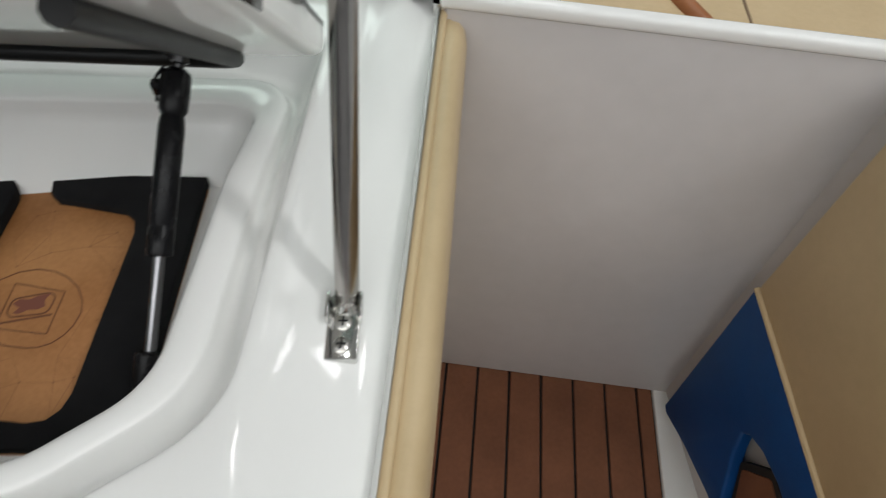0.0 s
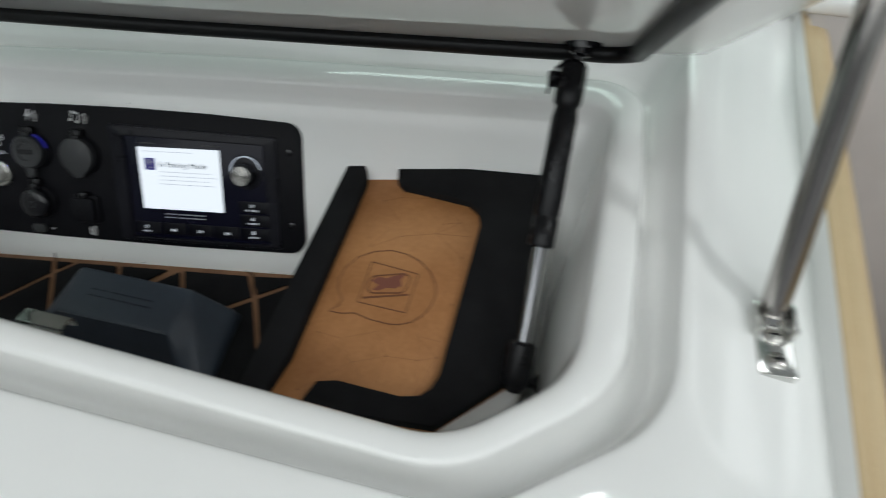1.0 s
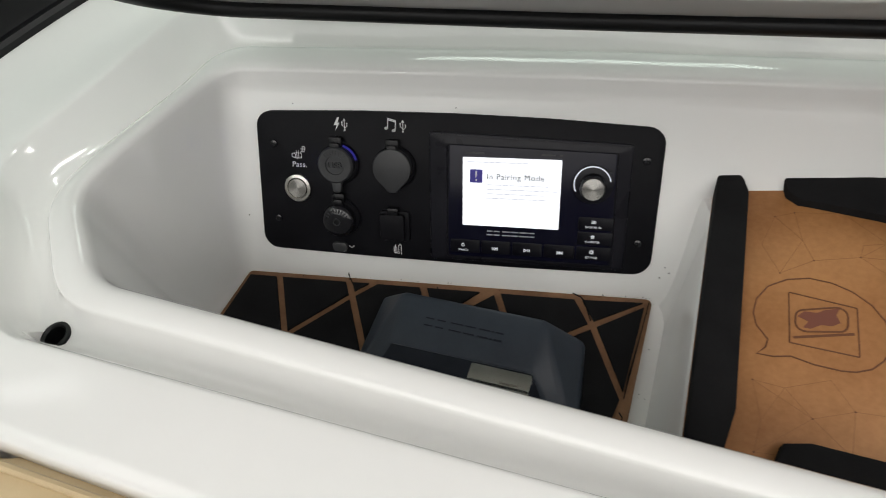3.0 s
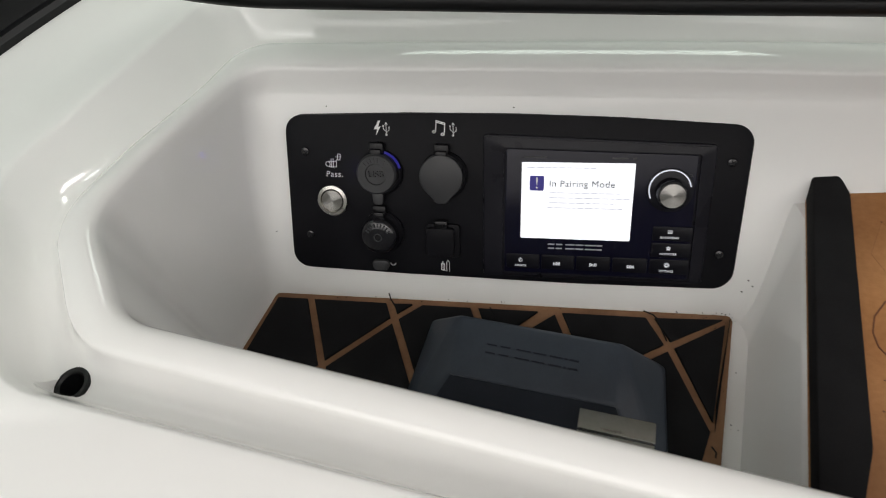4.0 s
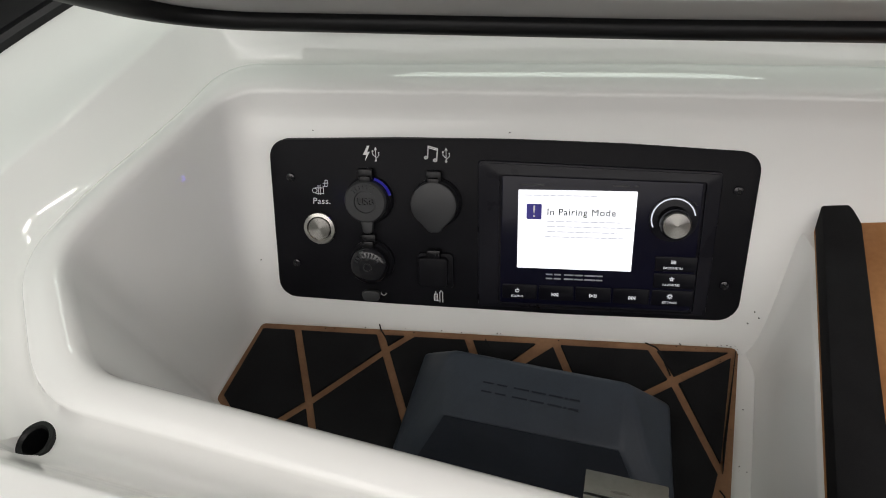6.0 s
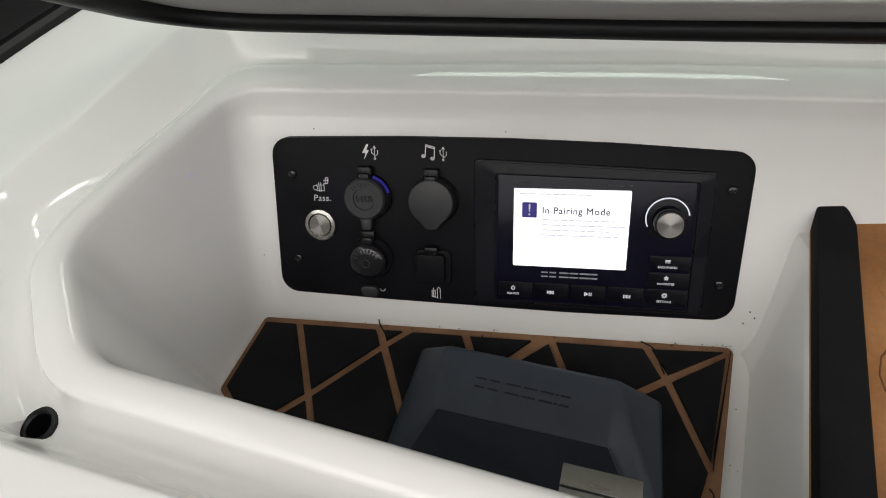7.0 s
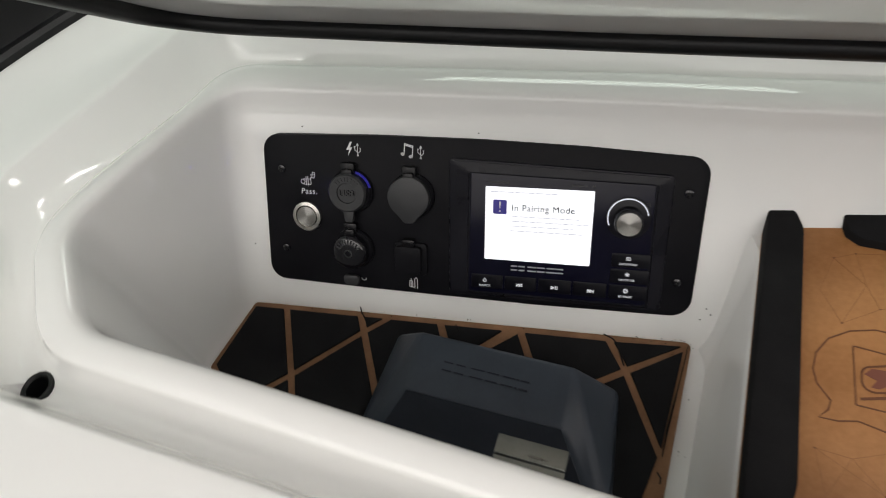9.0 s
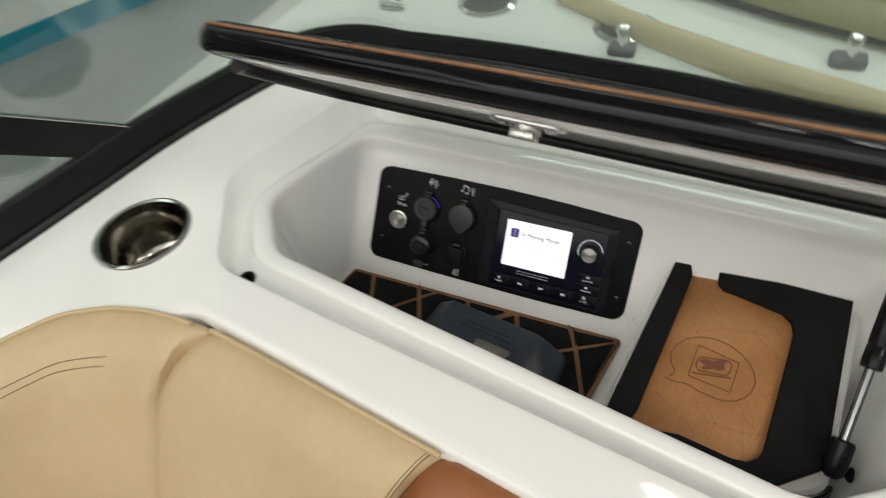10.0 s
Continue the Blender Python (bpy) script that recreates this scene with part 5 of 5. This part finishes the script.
def windshield():
    ob = thing("windshield", "tinted curved glass windshield in a black rubber channel on the deck", "windshield")
    pts = along_path(GLASSBASE, 70)
    n = len(pts)
    prof = [(-0.002, 0.0), (-0.0025, 0.006), (0.0, 0.009), (0.005, 0.0085), (0.008, 0.0085), (0.017, 0.029), (0.0165, 0.033), (0.020, 0.036), (0.027, 0.035), (0.030, 0.028), (0.036, 0.0)]
    bm = bmesh.new()
    rings, sides = [], []
    for i, p in enumerate(pts):
        t = (pts[min(i + 1, n - 1)] - pts[max(i - 1, 0)]).normalized()
        o = Vector((-t.y, t.x))
        sides.append(o)
        k = 1.0 - 0.4 * max(0.0, min(1.0, (p.x + 0.12) / 0.1))
        rings.append([bm.verts.new((*(p + o * x * k), DECK_Z - 0.001 + z * k)) for x, z in prof])
    for a, b in zip(rings, rings[1:]):
        for j in range(len(prof) - 1):
            bm.faces.new((a[j], a[j + 1], b[j + 1], b[j]))
    bmesh.ops.recalc_face_normals(bm, faces=bm.faces)
    part("rubber_channel", bm, SEAL, ob, "black rubber channel")
    bm = bmesh.new()
    rings = []
    for p, o in zip(pts, sides):
        k = 1.0 - 0.5 * max(0.0, min(1.0, (p.x + 0.12) / 0.1))
        lean = 0.03 + 0.39 * max(0.0, min(1.0, (p.y + 0.04) / 0.20))
        rings.append([bm.verts.new((*(p + o * (0.022 * k + th - lean * h)), DECK_Z + 0.026 * k + h)) for h, th in ((0, 0), (0.12, 0), (0.34, 0), (0.34, 0.005), (0.12, 0.005), (0, 0.005))])
    for a, b in zip(rings, rings[1:]):
        for j in range(6):
            bm.faces.new((a[j], a[(j + 1) % 6], b[(j + 1) % 6], b[j]))
    bmesh.ops.recalc_face_normals(bm, faces=bm.faces)
    part("pane", bm, TINTED, ob, "green tinted glass")
    # slanted post between the front glass and the side wing
    foot, rise = Vector((-0.2305, -0.0400, 0.1800)), Vector((-0.024, -0.102, 0.084)).normalized()
    out = Vector((-0.974, 0.227, 0.0))
    wide = rise.cross(out).normalized()
    m = Matrix((wide, out, rise)).transposed().to_4x4()
    m.translation = foot
    post = part("post", box(-0.0190, 0.0190, -0.004, 0.010, -0.012, 0.30, 0.002, 2, m), SEAL, ob, "slanted black windshield post")
    part("bright_edge", box(-0.0196, -0.0184, -0.0052, -0.0034, -0.006, 0.30, 0.0003, 1, m), CHROME, post, "thin bright edge strip")
    part("post_screw", lathe([(0.0042, 0.0), (0.0040, 0.0016), (0.0, 0.0020)], 16, m @ Matrix.Translation((0.006, -0.004, 0.016)) @ Matrix.Rotation(radians(90), 4, "X"), False), GLOSSBLACK, post)
    return ob


windshield()

# ---- foredeck fittings beyond the glass ----
for x, y in ((0.044, 0.372), (0.236, 0.345)):
    h = thing("foredeck_cup_holder", "stainless steel cup holder standing proud on the foredeck", "cup holder", "foredeck cup holders")
    part("flange", lathe([(0.040, -0.001), (0.040, 0.002), (0.034, 0.005), (0.031, 0.002)], 36, Matrix.Translation((x, y, DECK_Z)), False), CHROME, h)
    # flat black disc on the uncut deck paints the shade inside the holder
    part("well_shade", lathe([(0.0, 0.0006), (0.032, 0.0010)], 36, Matrix.Translation((x, y, DECK_Z)), False), GLOSSBLACK, h)
cleat = thing("deck_cleat", "polished pull-up cleat on the foredeck", "cleat")
part("base", plate(rounded([(-0.020, 0.010), (-0.020, -0.010), (0.020, -0.010), (0.020, 0.010)], 0.009, 6, 2), 0, 0.004, 0.0015, Matrix.Translation((-0.083, 0.335, DECK_Z))), CHROME, cleat)
part("horn", tube([(-0.101, 0.335, DECK_Z + 0.008), (-0.083, 0.335, DECK_Z + 0.011), (-0.065, 0.335, DECK_Z + 0.008)], 0.004, 10), CHROME, cleat)
coaming = thing("bow_coaming", "cream vinyl coaming bolster along the foredeck edge", "bolster")
part("roll", tube([(0.14, 0.395, DECK_Z + 0.008), (0.20, 0.365, DECK_Z + 0.010), (0.262, 0.326, DECK_Z + 0.008), (0.366, 0.278, DECK_Z + 0.008), (0.45, 0.246, DECK_Z + 0.008), (0.53, 0.218, DECK_Z + 0.008), (0.62, 0.205, DECK_Z + 0.008)], [0.010, 0.014, 0.016, 0.017, 0.017, 0.017, 0.015], 20), CREAM, coaming)
OLIVE = surface(material("olive_vinyl", (0.24, 0.19, 0.09), 0.5), 9, (0.30, 0.25, 0.14), (0.38, 0.32, 0.19), bump=0.35, bump_scale=420, distance=0.0005)
# raised roll added in place of the recessed bow cockpit; the deck is solid
bow_roll = thing("bow_recess_stand_in", "olive tan roll standing in for the recessed bow cockpit", "cushion")
BACK = [(0.20, 0.520), (0.30, 0.470), (0.42, 0.415), (0.56, 0.365), (0.72, 0.330)]
part("padding", tube([(x, y, DECK_Z + 0.016) for x, y in BACK], [0.016, 0.026, 0.032, 0.034, 0.034], 20), OLIVE, bow_roll)
part("welt", tube([(x - 0.012, y - 0.030, DECK_Z + 0.010) for x, y in BACK], 0.004, 8), SEAL, bow_roll, "dark line standing in for the step into the recess")
for fx, fy, r in ((0.242, 0.290, 0.016), (0.474, 0.318, 0.018)):
    f = thing("deck_fitting", "polished steel fitting on a grey base on the foredeck", "deck fitting", "foredeck fittings")
    part("base", plate(rounded([(-r, r * 0.7), (-r, -r * 0.7), (r, -r * 0.7), (r, r * 0.7)], r * 0.4, 5, 2), -0.001, 0.010, 0.003, Matrix.Translation((fx, fy, DECK_Z))), SLATE, f)
    part("stud", lathe([(0.0065, 0.009), (0.0065, 0.024), (0.0085, 0.026), (0.0085, 0.031), (0.006, 0.034), (0.0, 0.035)], 20, Matrix.Translation((fx, fy, DECK_Z)), False), CHROME, f)

# ---- showroom hall ----
def hall(name, label, *b, mat=HALLWALL):
    return tagged(part(name, box(*b, 0), mat), label, name.split("_")[-1] if "_" in name else name, kind="structure")


hall("wall_north", "pale grey painted hall wall", -4.4, 6, 6, 6.2, -1.3, 3)
# unseen wall, its grey added so panel and trim reflect something dark
hall("wall_south", "unseen hall wall, darkened to keep glossy reflections dark", -8.4, 6, -6.2, -6, -1.3, 3, mat=DARKENED_WALL)
SLANTED = Matrix.Translation((-3.97, 1.70, 0)) @ Matrix.Rotation(radians(-25), 4, "Z")
tagged(part("wall_west", box(-0.2, 0, -9.0, 5.2, -1.3, 3, 0, 1, SLANTED), HALLWALL), "pale grey painted hall wall", "wall", kind="structure")
hall("wall_east", "pale grey painted hall wall", 6, 6.2, -6, 6, -1.3, 3)
hall("hall_floor", "sealed grey concrete hall floor", -8.4, 6.2, -6.2, 6.2, -1.5, -1.3, mat=HALLFLOOR)
hall("hall_ceiling", "pale hall ceiling", -8.4, 6.2, -6.2, 6.2, 3, 3.2)
tagged(part("skirting_band", box(0.002, 0.014, -8.9, 5.1, -1.3, -1.145, 0, 1, SLANTED), TEAL), "teal painted band along the hall wall", "skirting", kind="structure")


def boat_hull():
    """The white hull that carries deck, cockpit floor and bow, standing on its keel."""
    bm, loops = bmesh.new(), []
    for y, half, top, sole in ((-2.40, 1.30, 0.06, 0.05), (-2.30, 1.31, 0.06, 0.05), (-2.29, 1.31, 0.06, -0.47), (-1.5, 1.35, 0.07, -0.47), (0.0, 1.35, 0.09, -0.47), (0.9, 1.26, 0.11, -0.47), (1.6, 1.05, 0.12, -0.47), (2.2, 0.62, 0.13, -0.47), (2.5, 0.30, 0.14, 0.13), (2.65, 0.04, 0.14, 0.13)):
        c, wall = 0.95, min(0.08, half * 0.3)
        keel = -1.3 + 0.35 * max(0.0, (y - 1.2) / 1.45) ** 2
        loops.append([(c - half, y, top), (c - half * 0.98, y, -0.45), (c - half * 0.86, y, -0.85), (c, y, keel), (c + half * 0.86, y, -0.85), (c + half * 0.98, y, -0.45), (c + half, y, top),
                      (c + half - wall, y, top), (c + half - wall, y, sole), (c - half + wall, y, sole), (c - half + wall, y, top)])
    loft(bm, loops, True, True)
    return tagged(part("boat_hull", bm, SHADED_GELCOAT), "white boat hull round the cockpit and bow", "boat hull", kind="structure")


boat_hull()
